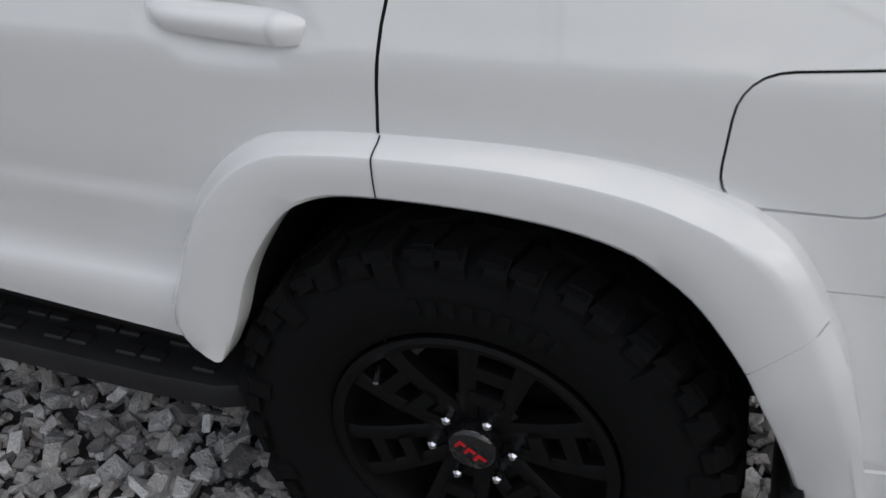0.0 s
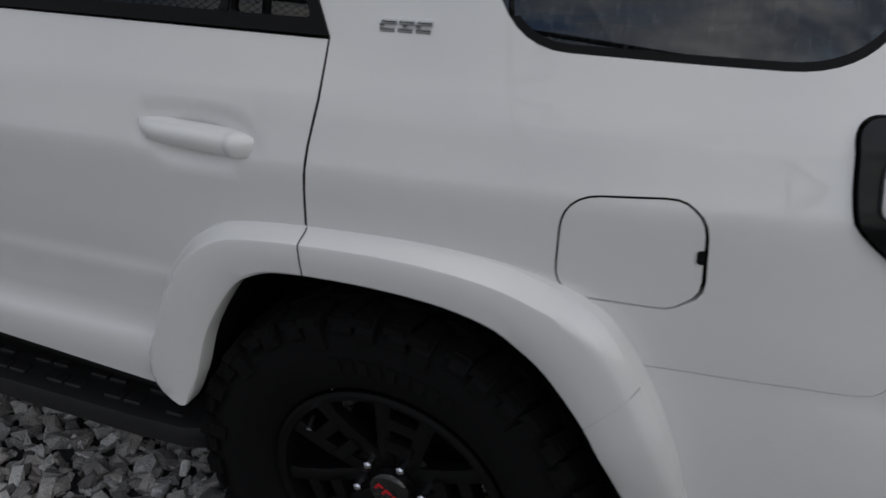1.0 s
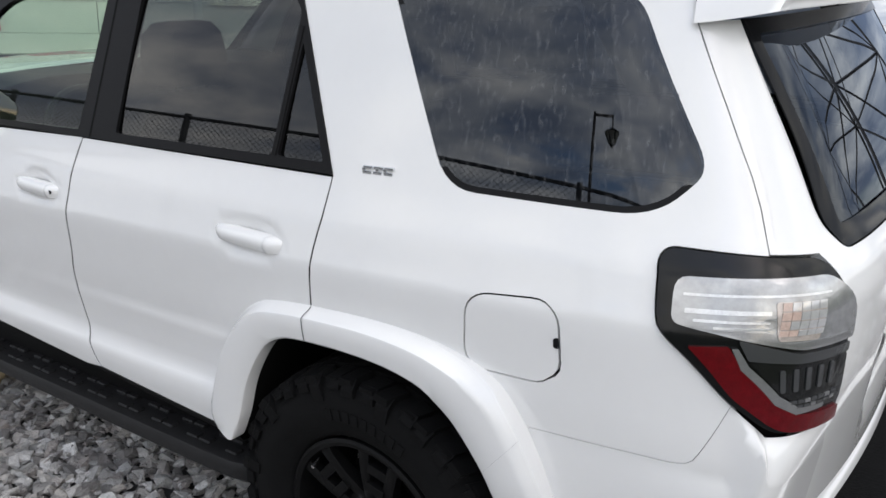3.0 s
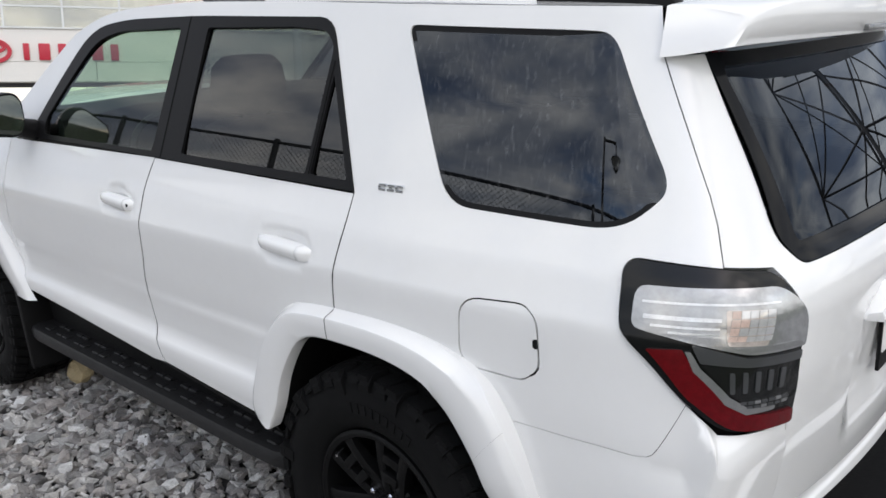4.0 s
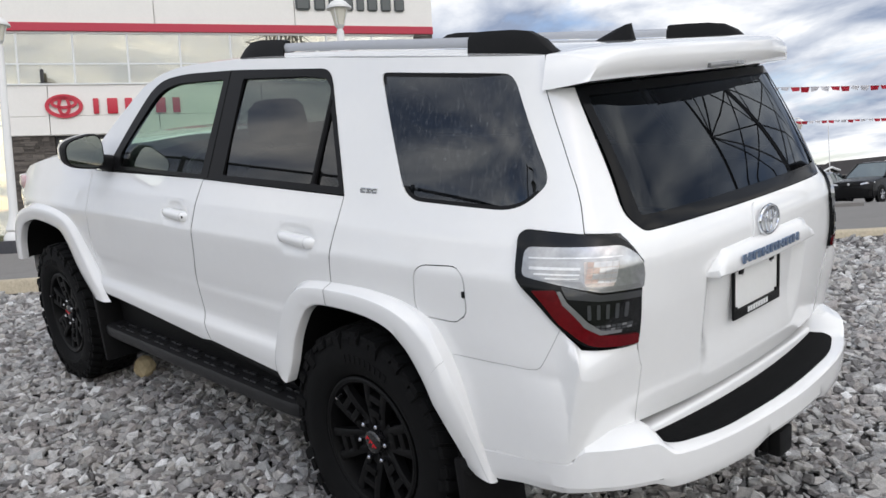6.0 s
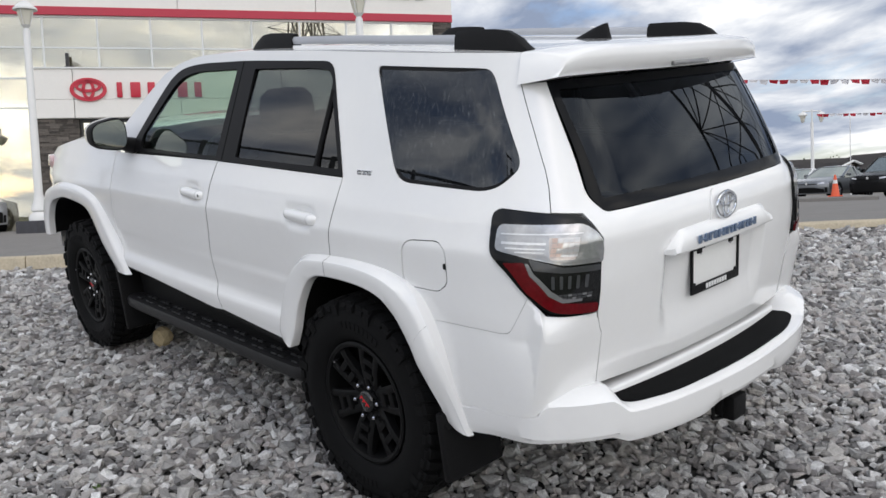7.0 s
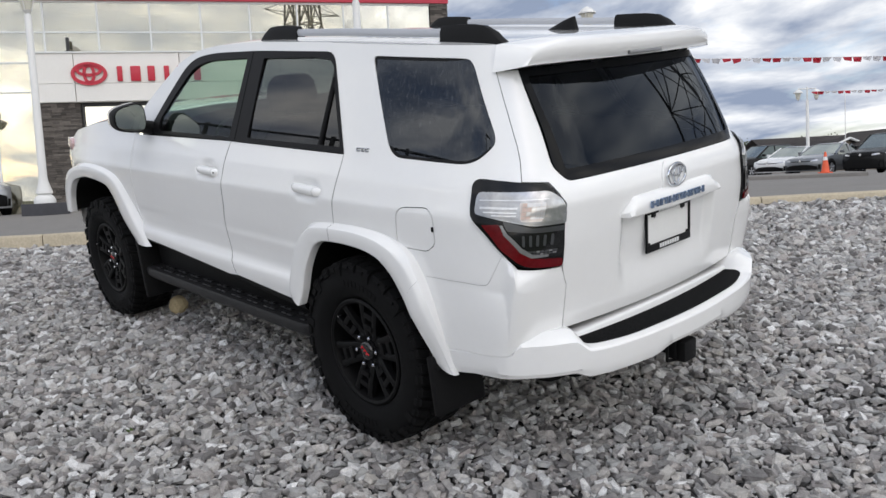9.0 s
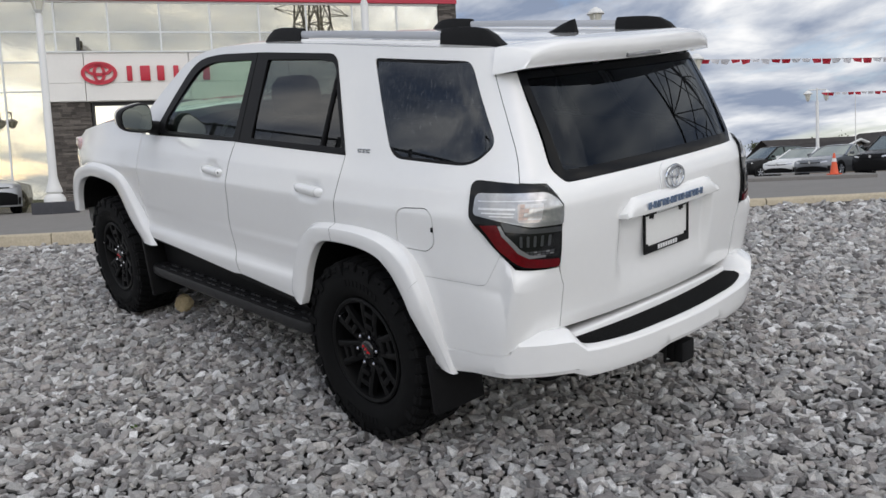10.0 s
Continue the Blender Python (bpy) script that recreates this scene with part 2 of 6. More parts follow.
FRAME_DARK = material("dark_frame", (0.03, 0.03, 0.032), 0.5)
FACADE_GLASS = material("facade_glass", (0.82, 0.80, 0.71), 0.0, metal=0.95, bump=0.022, bump_scale=0.7)
POST_WHITE = material("white_post", (0.72, 0.72, 0.71), 0.45, vary=0.04)
LANTERN = material("frosted_lantern", (0.66, 0.64, 0.56), 0.3)
PEDESTAL = material("dark_pedestal", (0.06, 0.06, 0.068), 0.8, vary=0.2)
ORANGE = material("cone_orange", (0.75, 0.12, 0.05), 0.5)
FLAG_RED = material("red_pennant", (0.55, 0.03, 0.06), 0.6)
FLAG_WHITE = material("white_pennant", (0.75, 0.74, 0.76), 0.6)
ROOF_DARK = material("shingle_roof", (0.105, 0.095, 0.092), 0.9, vary=0.2, scale=2)
SIDING = material("tan_siding", (0.42, 0.36, 0.30), 0.8, vary=0.06)
LEAF = material("leaf", (0.075, 0.085, 0.035), 0.8, vary=0.3, island=0.4, scale=3)
BARK = material("bark", (0.10, 0.08, 0.06), 0.9, vary=0.3)
CAR_WHITE = material("pearl_paint", (0.74, 0.74, 0.74), 0.25, coat=1.0)
CAR_GREY = material("grey_paint", (0.16, 0.17, 0.185), 0.3, metal=0.5, coat=1.0)
CAR_BLACK = material("black_paint", (0.006, 0.006, 0.007), 0.25, coat=0.1, ior=1.22)
CAR_SILVER = material("silver_paint", (0.45, 0.46, 0.48), 0.3, metal=0.6, coat=1.0)
CAR_SCREEN = material("car_windscreen", (0.30, 0.34, 0.33), 0.07, metal=0.75, vary=0.2, scale=1.5)
LATTICE = material("weathered_steel", (0.14, 0.13, 0.125), 0.7, metal=0.4, vary=0.2)
MESH_WIRE = material("fence_wire", (0.10, 0.105, 0.11), 0.6, metal=0.4)

# ---- tools ----
from mathutils import geometry


def mesh(name, verts, faces, mat, parent=None, smooth=True, label="", flat_angle=None):
    me = bpy.data.meshes.new(name)
    me.from_pydata([tuple(v) for v in verts], [], [tuple(f) for f in faces])
    me.materials.append(mat)
    if smooth:
        me.polygons.foreach_set("use_smooth", [True] * len(me.polygons))
        if flat_angle:
            me.set_sharp_from_angle(angle=radians(flat_angle))
    ob = new(name, me)
    if parent:
        ob.parent = parent
    if label:
        tagged(ob, label)
    return ob


def empty(name, m, label, category, group="", kind=""):
    ob = new(name)
    ob.matrix_world = m
    ob.empty_display_size = 0.2
    return tagged(ob, label, category, group, kind)


def part(name, bm, mat, parent, label="", smooth=True, angle=35):
    me = bpy.data.meshes.new(name)
    bmesh.ops.recalc_face_normals(bm, faces=bm.faces)
    bm.to_mesh(me)
    bm.free()
    me.materials.append(mat)
    if smooth:
        me.polygons.foreach_set("use_smooth", [True] * len(me.polygons))
        me.set_sharp_from_angle(angle=radians(angle))
    ob = new(name, me)
    ob.parent = parent
    if label:
        tagged(ob, label)
    return ob


def box(bm, lo, hi, bevel=0.0, m=None, segments=2):
    made = bmesh.ops.create_cube(bm, size=1.0)["verts"]
    c, s = (Vector(lo) + Vector(hi)) / 2, Vector(hi) - Vector(lo)
    for v in made:
        v.co = Vector((v.co.x * s.x, v.co.y * s.y, v.co.z * s.z)) + c
    if bevel:
        edges = list({e for v in made for e in v.link_edges})
        made = bmesh.ops.bevel(bm, geom=edges, offset=bevel, segments=segments, profile=0.6, affect="EDGES")["verts"]
        made = list(made)
    if m is not None:
        bmesh.ops.transform(bm, matrix=m, verts=made)
    return made


def tube(bm, a, b, r, r2=None, sides=10, caps=True):
    a, b = Vector(a), Vector(b)
    d = b - a
    made = bmesh.ops.create_cone(bm, cap_ends=caps, segments=sides, radius1=r, radius2=r if r2 is None else r2, depth=d.length)["verts"]
    bmesh.ops.transform(bm, matrix=Matrix.Translation((a + b) / 2) @ d.to_track_quat("Z", "Y").to_matrix().to_4x4(), verts=made)
    return made


def loft(bm, rows, closed=False, caps=True):
    """A skin over rows of points; closed: each row is a ring."""
    vs = [[bm.verts.new(p) for p in row] for row in rows]
    n = len(rows[0])
    for a, b in zip(vs, vs[1:]):
        for i in range(n if closed else n - 1):
            j = (i + 1) % n
            bm.faces.new((a[i], a[j], b[j], b[i]))
    if caps and closed:
        bm.faces.new(vs[0])
        bm.faces.new(vs[-1][::-1])
    return vs


def revolve(bm, profile, sides, closed=False):
    """Turns a profile of (radius, y) about the y axis."""
    rows = []
    for i in range(sides):
        a = 2 * math.pi * i / sides
        rows.append([bm.verts.new((r * math.cos(a), y, r * math.sin(a))) for r, y in profile])
    for i in range(sides):
        a, b = rows[i], rows[(i + 1) % sides]
        n = len(profile)
        for k in range(n if closed else n - 1):
            bm.faces.new((a[k], a[(k + 1) % n], b[(k + 1) % n], b[k]))


def spline(points, count):
    """A smooth line of count points through a few control points, evenly spaced."""
    p = np.array(points, float)
    p = np.vstack([2 * p[0] - p[1], p, 2 * p[-1] - p[-2]])
    out = []
    for i in range(1, len(p) - 2):
        for t in np.linspace(0, 1, 24, endpoint=False):
            a, b, c, d = p[i - 1:i + 3]
            out.append(0.5 * (2 * b + (c - a) * t + (2 * a - 5 * b + 4 * c - d) * t * t + (3 * b - a - 3 * c + d) * t ** 3))
    out = np.array(out + [p[-2]])
    run = np.concatenate([[0], np.cumsum(np.linalg.norm(np.diff(out, axis=0), axis=1))])
    at = np.linspace(0, run[-1], count)
    return [tuple(float(np.interp(s, run, out[:, k])) for k in range(out.shape[1])) for s in at]


def rounded(corners, radius, steps=5):
    """A closed outline with rounded corners; a corner may give its own radius as a third number."""
    out = []
    n = len(corners)
    for i in range(n):
        p, q, r = (np.array(corners[(i + k) % n][:2], float) for k in (-1, 0, 1))
        rad = corners[i][2] if len(corners[i]) > 2 else radius
        a, b = p - q, r - q
        la, lb = np.linalg.norm(a), np.linalg.norm(b)
        k = min(rad, 0.48 * la, 0.48 * lb)
        if k < 1e-5:
            out.append(tuple(q))
            continue
        a, b = q + a / la * k, q + b / lb * k
        for t in np.linspace(0, 1, steps):
            out.append(tuple((1 - t) ** 2 * a + 2 * t * (1 - t) * q + t * t * b))
    return out


def inside(poly, x, y):
    hit = False
    n = len(poly)
    for i in range(n):
        (x1, y1), (x2, y2) = poly[i][:2], poly[i - 1][:2]
        if (y1 > y) != (y2 > y) and x < (x2 - x1) * (y - y1) / (y2 - y1) + x1:
            hit = not hit
    return hit


def dense(poly, step):
    out = []
    n = len(poly)
    for i in range(n):
        a, b = np.array(poly[i][:2], float), np.array(poly[(i + 1) % n][:2], float)
        k = max(1, int(np.linalg.norm(b - a) / step + 0.5))
        out += [tuple(a + (b - a) * j / k) for j in range(k)]
    return out


def grow(poly, d):
    """The outline moved outwards by d (inwards where d is negative)."""
    p = np.array([q[:2] for q in poly], float)
    area = 0.5 * np.sum(p[:, 0] * np.roll(p[:, 1], -1) - np.roll(p[:, 0], -1) * p[:, 1])
    e1 = p - np.roll(p, 1, 0)
    e2 = np.roll(p, -1, 0) - p
    t = e1 / (np.linalg.norm(e1, axis=1)[:, None] + 1e-9) + e2 / (np.linalg.norm(e2, axis=1)[:, None] + 1e-9)
    t /= np.linalg.norm(t, axis=1)[:, None] + 1e-9
    nrm = np.stack([t[:, 1], -t[:, 0]], 1) * (1 if area > 0 else -1)
    return [tuple(v) for v in p + nrm * d]


def patch(name, outline, fn, mat, parent, step=0.035, out=0.0, depth=0.025, holes=(), label="", sign=1, lines=()):
    """A panel: a flat outline (u, v) with holes, laid on the surface fn(u, v), proud by out, with its rim turned in by depth."""
    loops = [dense(outline, step)] + [dense(h, step) for h in holes]
    pts, edges = [], []
    for lp in loops:
        k = len(pts)
        pts += lp
        edges += [(k + i, k + (i + 1) % len(lp)) for i in range(len(lp))]
    for line in lines:
        for a, b in zip(line, line[1:]):
            k = max(1, int(math.dist(a, b) / step + 0.5))
            pts += [(a[0] + (b[0] - a[0]) * j / k, a[1] + (b[1] - a[1]) * j / k) for j in range(k)]
    rim = np.array(pts)
    us, vs = rim[:, 0], rim[:, 1]
    for i, u in enumerate(np.arange(us.min() + step / 2, us.max(), step)):
        for v in np.arange(vs.min() + step / 2, vs.max(), step):
            if inside(outline, u, v) and not any(inside(h, u, v) for h in holes):
                if np.min((us - u) ** 2 + (vs - v) ** 2) > (0.55 * step) ** 2:
                    pts.append((u, v))
    co, _, tris, _, _, _ = geometry.delaunay_2d_cdt([Vector(p) for p in pts], edges, [], 1, 1e-6)
    tris = [t for t in tris if not any(inside(h, *(sum((co[i] for i in t), Vector((0, 0))) / 3)) for h in holes)]
    verts, normals = [], []
    e = 0.004
    for c in co:
        p = Vector(fn(c.x, c.y))
        n = (Vector(fn(c.x + e, c.y)) - Vector(fn(c.x - e, c.y))).cross(Vector(fn(c.x, c.y + e)) - Vector(fn(c.x, c.y - e))).normalized()
        verts.append(p)
        normals.append(n * sign)
    count = {}
    for t in tris:
        for a, b in zip(t, (*t[1:], t[0])):
            count[(a, b)] = count.get((a, b), 0) + 1
    border = [(a, b) for a, b in count if (b, a) not in count]
    t0 = tris[0]
    g = (verts[t0[1]] - verts[t0[0]]).cross(verts[t0[2]] - verts[t0[0]]).normalized()
    flip = g.dot(normals[t0[0]]) < 0
    final = [v + n * out for v, n in zip(verts, normals)]
    faces = [t[::-1] if flip else t for t in tris]
    back = {}
    for a, b in border:
        for i in (a, b):
            if i not in back:
                back[i] = len(final)
                final.append(verts[i] + normals[i] * (out - depth))
    for a, b in border:
        faces.append((a, b, back[b], back[a]) if flip else (b, a, back[a], back[b]))
    ob = mesh(name, final, faces, mat, parent, True, label)
    # true normals of the surface on the panel, flat ones on its turned rim
    loops = []
    for k, fc in enumerate(faces):
        if k < len(tris):
            loops += [tuple(normals[i]) for i in fc]
        else:
            loops += [tuple(ob.data.polygons[k].normal)] * len(fc)
    ob.data.normals_split_custom_set(loops)
    return ob


def smooth_table(xs, ys, sigma):
    g = np.arange(xs[0], xs[-1], 0.004)
    v = np.interp(g, xs, ys)
    k = np.arange(-3 * sigma, 3 * sigma + 0.001, 0.004)
    w = np.exp(-0.5 * (k / sigma) ** 2)
    pad = len(k) // 2
    ext = np.concatenate([v[0] + (v[1] - v[0]) * np.arange(-pad, 0), v, v[-1] + (v[-1] - v[-2]) * np.arange(1, pad + 1)])
    s = np.convolve(ext, w / w.sum(), "valid")[:len(g)]
    return g, s

# ---- ground, kerb and lot ----
KERB = Vector((-6.1, -0.83)), Vector((0.7145, 0.6997))      # a point of the gravel's edge and its run
AWAY = Vector((-0.6997, 0.7145))


def kerb_frame(x, y):
    d = Vector((x, y)) - KERB[0]
    return d.dot(KERB[1]), d.dot(AWAY)


def kerb_point(a, b, z=0.0):
    p = KERB[0] + KERB[1] * a + AWAY * b
    return (p.x, p.y, z)


def lot_height(a, b):
    return 0.635 - 0.28 * min(max((a - 1) / 18, 0), 1.6) * min(max(b / 29, 0), 1.6)


def bank_height(x, y):
    return (-0.1093 * x + 0.1270 * y) / 0.9859


def ground_height(x, y):
    a, b = kerb_frame(x, y)
    if b > 0.02:
        return lot_height(a, b) - 0.06
    z = bank_height(x, y)
    # the bank runs out into level land below
    low = -1.45
    if b < -9.0:
        z = max(z, low - 0.0) if z > low else low
    return max(z, low)


def build_ground():
    # one sheet, fine by the car and coarse far out
    line = sorted({round(v, 3) for v in [*np.arange(-14, 14.01, 0.25), *np.linspace(-60, 60, 41), *(s * 60 * 1.35 ** k for k in range(15) for s in (-1, 1))]})
    n = len(line)
    verts, faces = [], []
    for a in line:
        for b in line:
            x, y, _ = kerb_point(a, b)
            z = ground_height(x, y)
            if -12 < b < 0:
                z += 0.018 * noise.noise((x * 2.2, y * 2.2, 0.3)) + 0.03 * noise.noise((x * 0.6, y * 0.6, 4)) - 0.02
            verts.append((x, y, z))
    for i in range(n - 1):
        for j in range(n - 1):
            faces.append((i * n + j, (i + 1) * n + j, (i + 1) * n + j + 1, i * n + j + 1))
    # the bank's dark colour paints in the shade between the strewn stones
    ob = mesh("ground", verts, faces, SHADED_GRIT)
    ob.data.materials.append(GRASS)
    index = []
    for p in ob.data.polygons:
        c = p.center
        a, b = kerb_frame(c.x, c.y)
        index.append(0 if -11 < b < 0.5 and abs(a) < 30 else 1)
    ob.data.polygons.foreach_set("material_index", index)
    tagged(ob, "grey gravel bank sloping down from the kerb", "ground", kind="structure")
    # asphalt of the lot
    verts, faces = [], []
    la = np.concatenate([np.linspace(-60, 60, 49), [90, 140]])
    lb = np.concatenate([[0.16], np.linspace(1, 60, 40), [90, 140]])
    for a in la:
        for b in lb:
            verts.append(kerb_point(a, b, lot_height(a, b)))
    m = len(lb)
    for i in range(len(la) - 1):
        for j in range(m - 1):
            faces.append((i * m + j, (i + 1) * m + j, (i + 1) * m + j + 1, i * m + j + 1))
    tagged(mesh("road", verts, faces, ASPHALT), "worn grey-brown asphalt of the car lot", "road", kind="structure")


def kerb_height(a):
    return 0.70 + 0.022 * (a - 0.3) / 8.0 if a < 9 else 0.724


def build_kerb():
    kerb = empty("kerb", Matrix.Identity(4), "weathered sandy concrete kerb along the gravel", "kerb", kind="structure")
    length = 1.75
    profile = [(0.0, -0.45), (0.0, -0.02), (0.02, 0.0), (0.15, 0.0), (0.17, -0.02), (0.17, -0.45)]
    for i in range(-14, 16):
        a0, a1 = i * length + 0.006, (i + 1) * length - 0.006
        bm = bmesh.new()
        rows = []
        for a in np.linspace(a0, a1, 8):
            rows.append([kerb_point(a + 0.43, b + 0.006 * noise.noise((a * 1.3, b * 5, 2)), kerb_height(a) + z + 0.008 * noise.noise((a * 1.7, b * 6, z * 3))) for b, z in profile])
        loft(bm, rows, closed=True)
        part("kerb_stone", bm, CONCRETE, kerb, angle=50)


def stone_shapes(count):
    """Angular broken stones: the hulls of a few points on a ball."""
    out = []
    while len(out) < count:
        bm = bmesh.new()
        if len(out) % 3:
            # a slab with broken corners
            for k in range(8):
                v = Vector(((k & 1) * 2 - 1, (k >> 1 & 1) * 2 - 1, (k >> 2) * 2 - 1)) * 0.72
                bm.verts.new(v + Vector([random.uniform(-.34, .22) * c for c in v.normalized() * 1.73]))
            bm.verts.new((random.uniform(.8, 1.1), random.uniform(-.4, .4), random.uniform(-.4, .4)))
        else:
            for k in range(10):
                v = Vector((random.gauss(0, 1), random.gauss(0, 1), random.gauss(0, 1))).normalized()
                bm.verts.new(v * random.uniform(0.85, 1.12))
        bmesh.ops.convex_hull(bm, input=bm.verts)
        bmesh.ops.recalc_face_normals(bm, faces=bm.faces)
        bm.verts.ensure_lookup_table()
        bm.verts.index_update()
        co = np.array([v.co for v in bm.verts])
        if np.ptp(co, axis=0).min() > 1.15 and all(v.link_faces for v in bm.verts):
            out.append((co, np.array([[v.index for v in f.verts] for f in bm.faces])))
        bm.free()
    return out


def build_gravel():
    """Crushed stone, strewn over the bank: dense near the car, coarser where it is far."""
    rng = np.random.default_rng(7)
    shapes = stone_shapes(24)
    vv, ff, base = [], [], 0
    fine = 0.030
    gx, gy = np.meshgrid(np.arange(-9.5, 8.0, fine), np.arange(-7.5, 8.0, fine), indexing="ij")
    gx, gy = gx.ravel(), gy.ravel()
    away = np.hypot(gx - 1.2, gy + 1.9)
    open_bank = (gx < 2.2) & (gx > -6.6) & (gy > -2.7)
    gaps = np.where(open_bank, np.clip(fine + 0.0014 * np.maximum(0, away - 2.4), fine, 0.041), 0.062)
    keep = rng.random(len(gx)) < np.minimum(1, (fine / gaps) ** 2 * 1.5)
    spots = np.stack([gx, gy, gaps], 1)[keep]
    spots[:, :2] += rng.uniform(-0.6, 0.6, (len(spots), 2)) * spots[:, 2:3]
    for x, y, gap in spots:
        a, b = kerb_frame(x, y)
        if b > -0.03:
            continue
        co, fa = shapes[rng.integers(len(shapes))]
        size = gap * 0.76 * (0.58 + 0.95 * rng.random() ** 2.0)
        scale = np.array([1.15, rng.uniform(0.55, 0.95), rng.uniform(0.40, 0.72)]) * size * 1.22
        q = Euler((rng.normal(0, 0.36), rng.normal(0, 0.36), rng.uniform(0, 6.283))).to_matrix()
        p = (co * scale) @ np.array(q).T
        z = bank_height(x, y) + 0.018 * noise.noise((x * 2.2, y * 2.2, 0.3)) + 0.03 * noise.noise((x * 0.6, y * 0.6, 4)) - 0.02 + 0.026 * max(0, 1 - math.hypot(x + 1.2, y) / 7)
        p += (x, y, z + size * rng.uniform(-0.30, 0.58))
        vv.append(p)
        ff.append(fa + base)
        base += len(co)
    ob = mesh("gravel", np.vstack(vv).tolist(), np.vstack(ff).tolist(), GRAVEL, smooth=False)
    tagged(ob, "loose grey crushed stone covering the bank", "gravel", kind="stuff")


build_ground()
build_kerb()
build_gravel()

# ---- the parked off-road wagon ----
HALF = smooth_table([.36, .40, .44, .50, .58, .655, .695, .722, .745, .80, .92, 1.03, 1.085, 1.10, 1.13, 1.19, 1.25, 1.29, 1.33, 1.69, 1.80],
                    [.77, .80, .855, .880, .897, .906, .904, .884, .880, .882, .893, .8995, .902, .8995, .889, .872, .8462, .8307, .817, .694, .6563], 0.009)
TAPER = smooth_table([.4, .5, .8, .86, .97, 1.09, 1.2, 1.3, 1.45, 1.7, 1.8], [.03, .03, .025, .028, .050, .065, .079, .089, .0965, .102, .103], 0.03)
TAIL = smooth_table([.36, .56, .60, .75, .90, 1.00, 1.13, 1.185, 1.21, 1.60, 1.80], [.955, .955, .957, .974, .990, 1.000, 1.008, .992, .967, .772, .674], 0.010)
TURN_A, TURN_B, FLAT = 0.50, 1.40, 0.45
AXLE_F, AXLE_R, HUB = -2.888, 0.0, 0.42


def half_width(x, z):
    w = float(np.interp(z + (float(np.interp(x, [-2.2, -.5, -.1], [-.012, .022, 0])) if z < .85 else 0), *HALF))
    if x > 0 and z < .83:
        k = min(x / .3, 1)
        w += (float(np.interp(z, [.40, .44, .50, .58, .70, .83], [.82, .868, .882, .888, .889, .886])) - w) * k
    if x > 0:
        w -= float(np.interp(z, *TAPER)) * (x / 0.8) ** 1.5
    if x < -1.9:
        w -= 0.03 * ((-1.9 - x) / 1.6) ** 2 + 0.10 * max(0.0, (-3.0 - x) / 0.7) ** 2
    return w


def tail_x(y, z):
    return float(np.interp(z, *TAIL)) - float(np.interp(z, [.62, .98], [.073, .045])) * (abs(y) / 0.7) ** 2.2


def shell(s, z, sharp=0.0):
    """The body's skin: s runs back along the left flank (s = x), round the corner, over the tail and on to the right corner."""
    if s > TURN_B + FLAT:
        x, y, z = shell(2 * (TURN_B + FLAT) - s, z, sharp)
        return (x, -y, z)
    if s <= TURN_A:
        w = half_width(s, z)
        for hx, hz in ((-0.295, 1.125), (-1.235, 1.145)):
            q = ((s - hx) / 0.135) ** 2 + ((z - hz) / 0.055) ** 2
            if q < 1:
                w -= 0.014 * (1 - q) ** 1.5 * 1.6
        return (s, -w, z)
    if s >= TURN_B:
        y = s - TURN_B - FLAT
        return (tail_x(y, z), y, z)
    t = (s - TURN_A) / (TURN_B - TURN_A)
    ax, ay, bx, by = TURN_A, half_width(TURN_A, z), tail_x(FLAT, z), FLAT
    sl = (ay - half_width(TURN_A - 0.02, z)) / 0.02
    sr = (tail_x(FLAT + 0.02, z) - bx) / 0.02
    m = (ay + sl * (bx - ax) - by) / (1 - sl * sr)
    cx, cy = bx + sr * m, by + m
    a, b, c = (1 - t) ** 2, 2 * (float(np.interp(z, [.85, 1.10], [2.9, 1.5])) + sharp) * t * (1 - t), t * t
    d = a + b + c
    return ((a * ax + b * cx + c * bx) / d, -(a * ay + b * cy + c * by) / d, z)


def shell_right(s, z, sharp=0.0):
    x, y, z = shell(s, z, sharp)
    return (x, -y, z)


CREASE = [(.66, 1.085), (.72, 1.025), (.80, .962), (.863, .904), (.93, .862), (.97, .848), (1.145, .840), (1.284, .842), (1.36, .848)]
SHELF = [(.66, 1.105), (.785, .985), (.86, .948), (.938, .927), (1.27, .909), (1.36, .900)]


def corner_skin(fn):
    """The bumper's corner: square below the crease, with a sloping shelf between the crease and the lamp."""
    def skin(s, z):
        low, high = (float(np.interp(s, [p[0] for p in q], [p[1] for p in q])) for q in (CREASE, SHELF))
        k = min(max((high - z) / (high - low), 0), 1)
        u = min(max((s - .805) / .095, 0), 1)
        k = max(k * u * u * (3 - 2 * u), min(max((.835 - z) / .17, 0), 1))
        x, y, z = fn(s, z, 4.7 * k)
        return (x, y, z)
    return skin


def place(fn, x, z):
    """The s at which the skin fn passes x."""
    if x <= TURN_A:
        return x
    a, b = TURN_A, 1.2
    for _ in range(30):
        m = (a + b) / 2
        a, b = (m, b) if fn(m, z)[0] < x else (a, m)
    return a


def pane(fn):
    """The gently domed surface of the side windows."""
    def glass_skin(s, z):
        a, b = Vector(fn(s, 1.32)), Vector(fn(s, 1.66))
        u = (z - 1.32) / 0.34
        p = a + (b - a) * u
        return (p.x, p.y + math.copysign(0.016, p.y) * u * (1 - u), z)
    return glass_skin


def gate(s, z):
    """The tailgate's skin, with the hollow round the plate."""
    x, y, z = shell(s, z)
    k = min(max((0.345 - abs(y)) / 0.055, 0), 1) * min(max((z - 0.69) / 0.17, 0), 1) * min(max((1.065 - z) / 0.03, 0), 1)
    return (x - 0.023 * k * k * (3 - 2 * k), y, z)


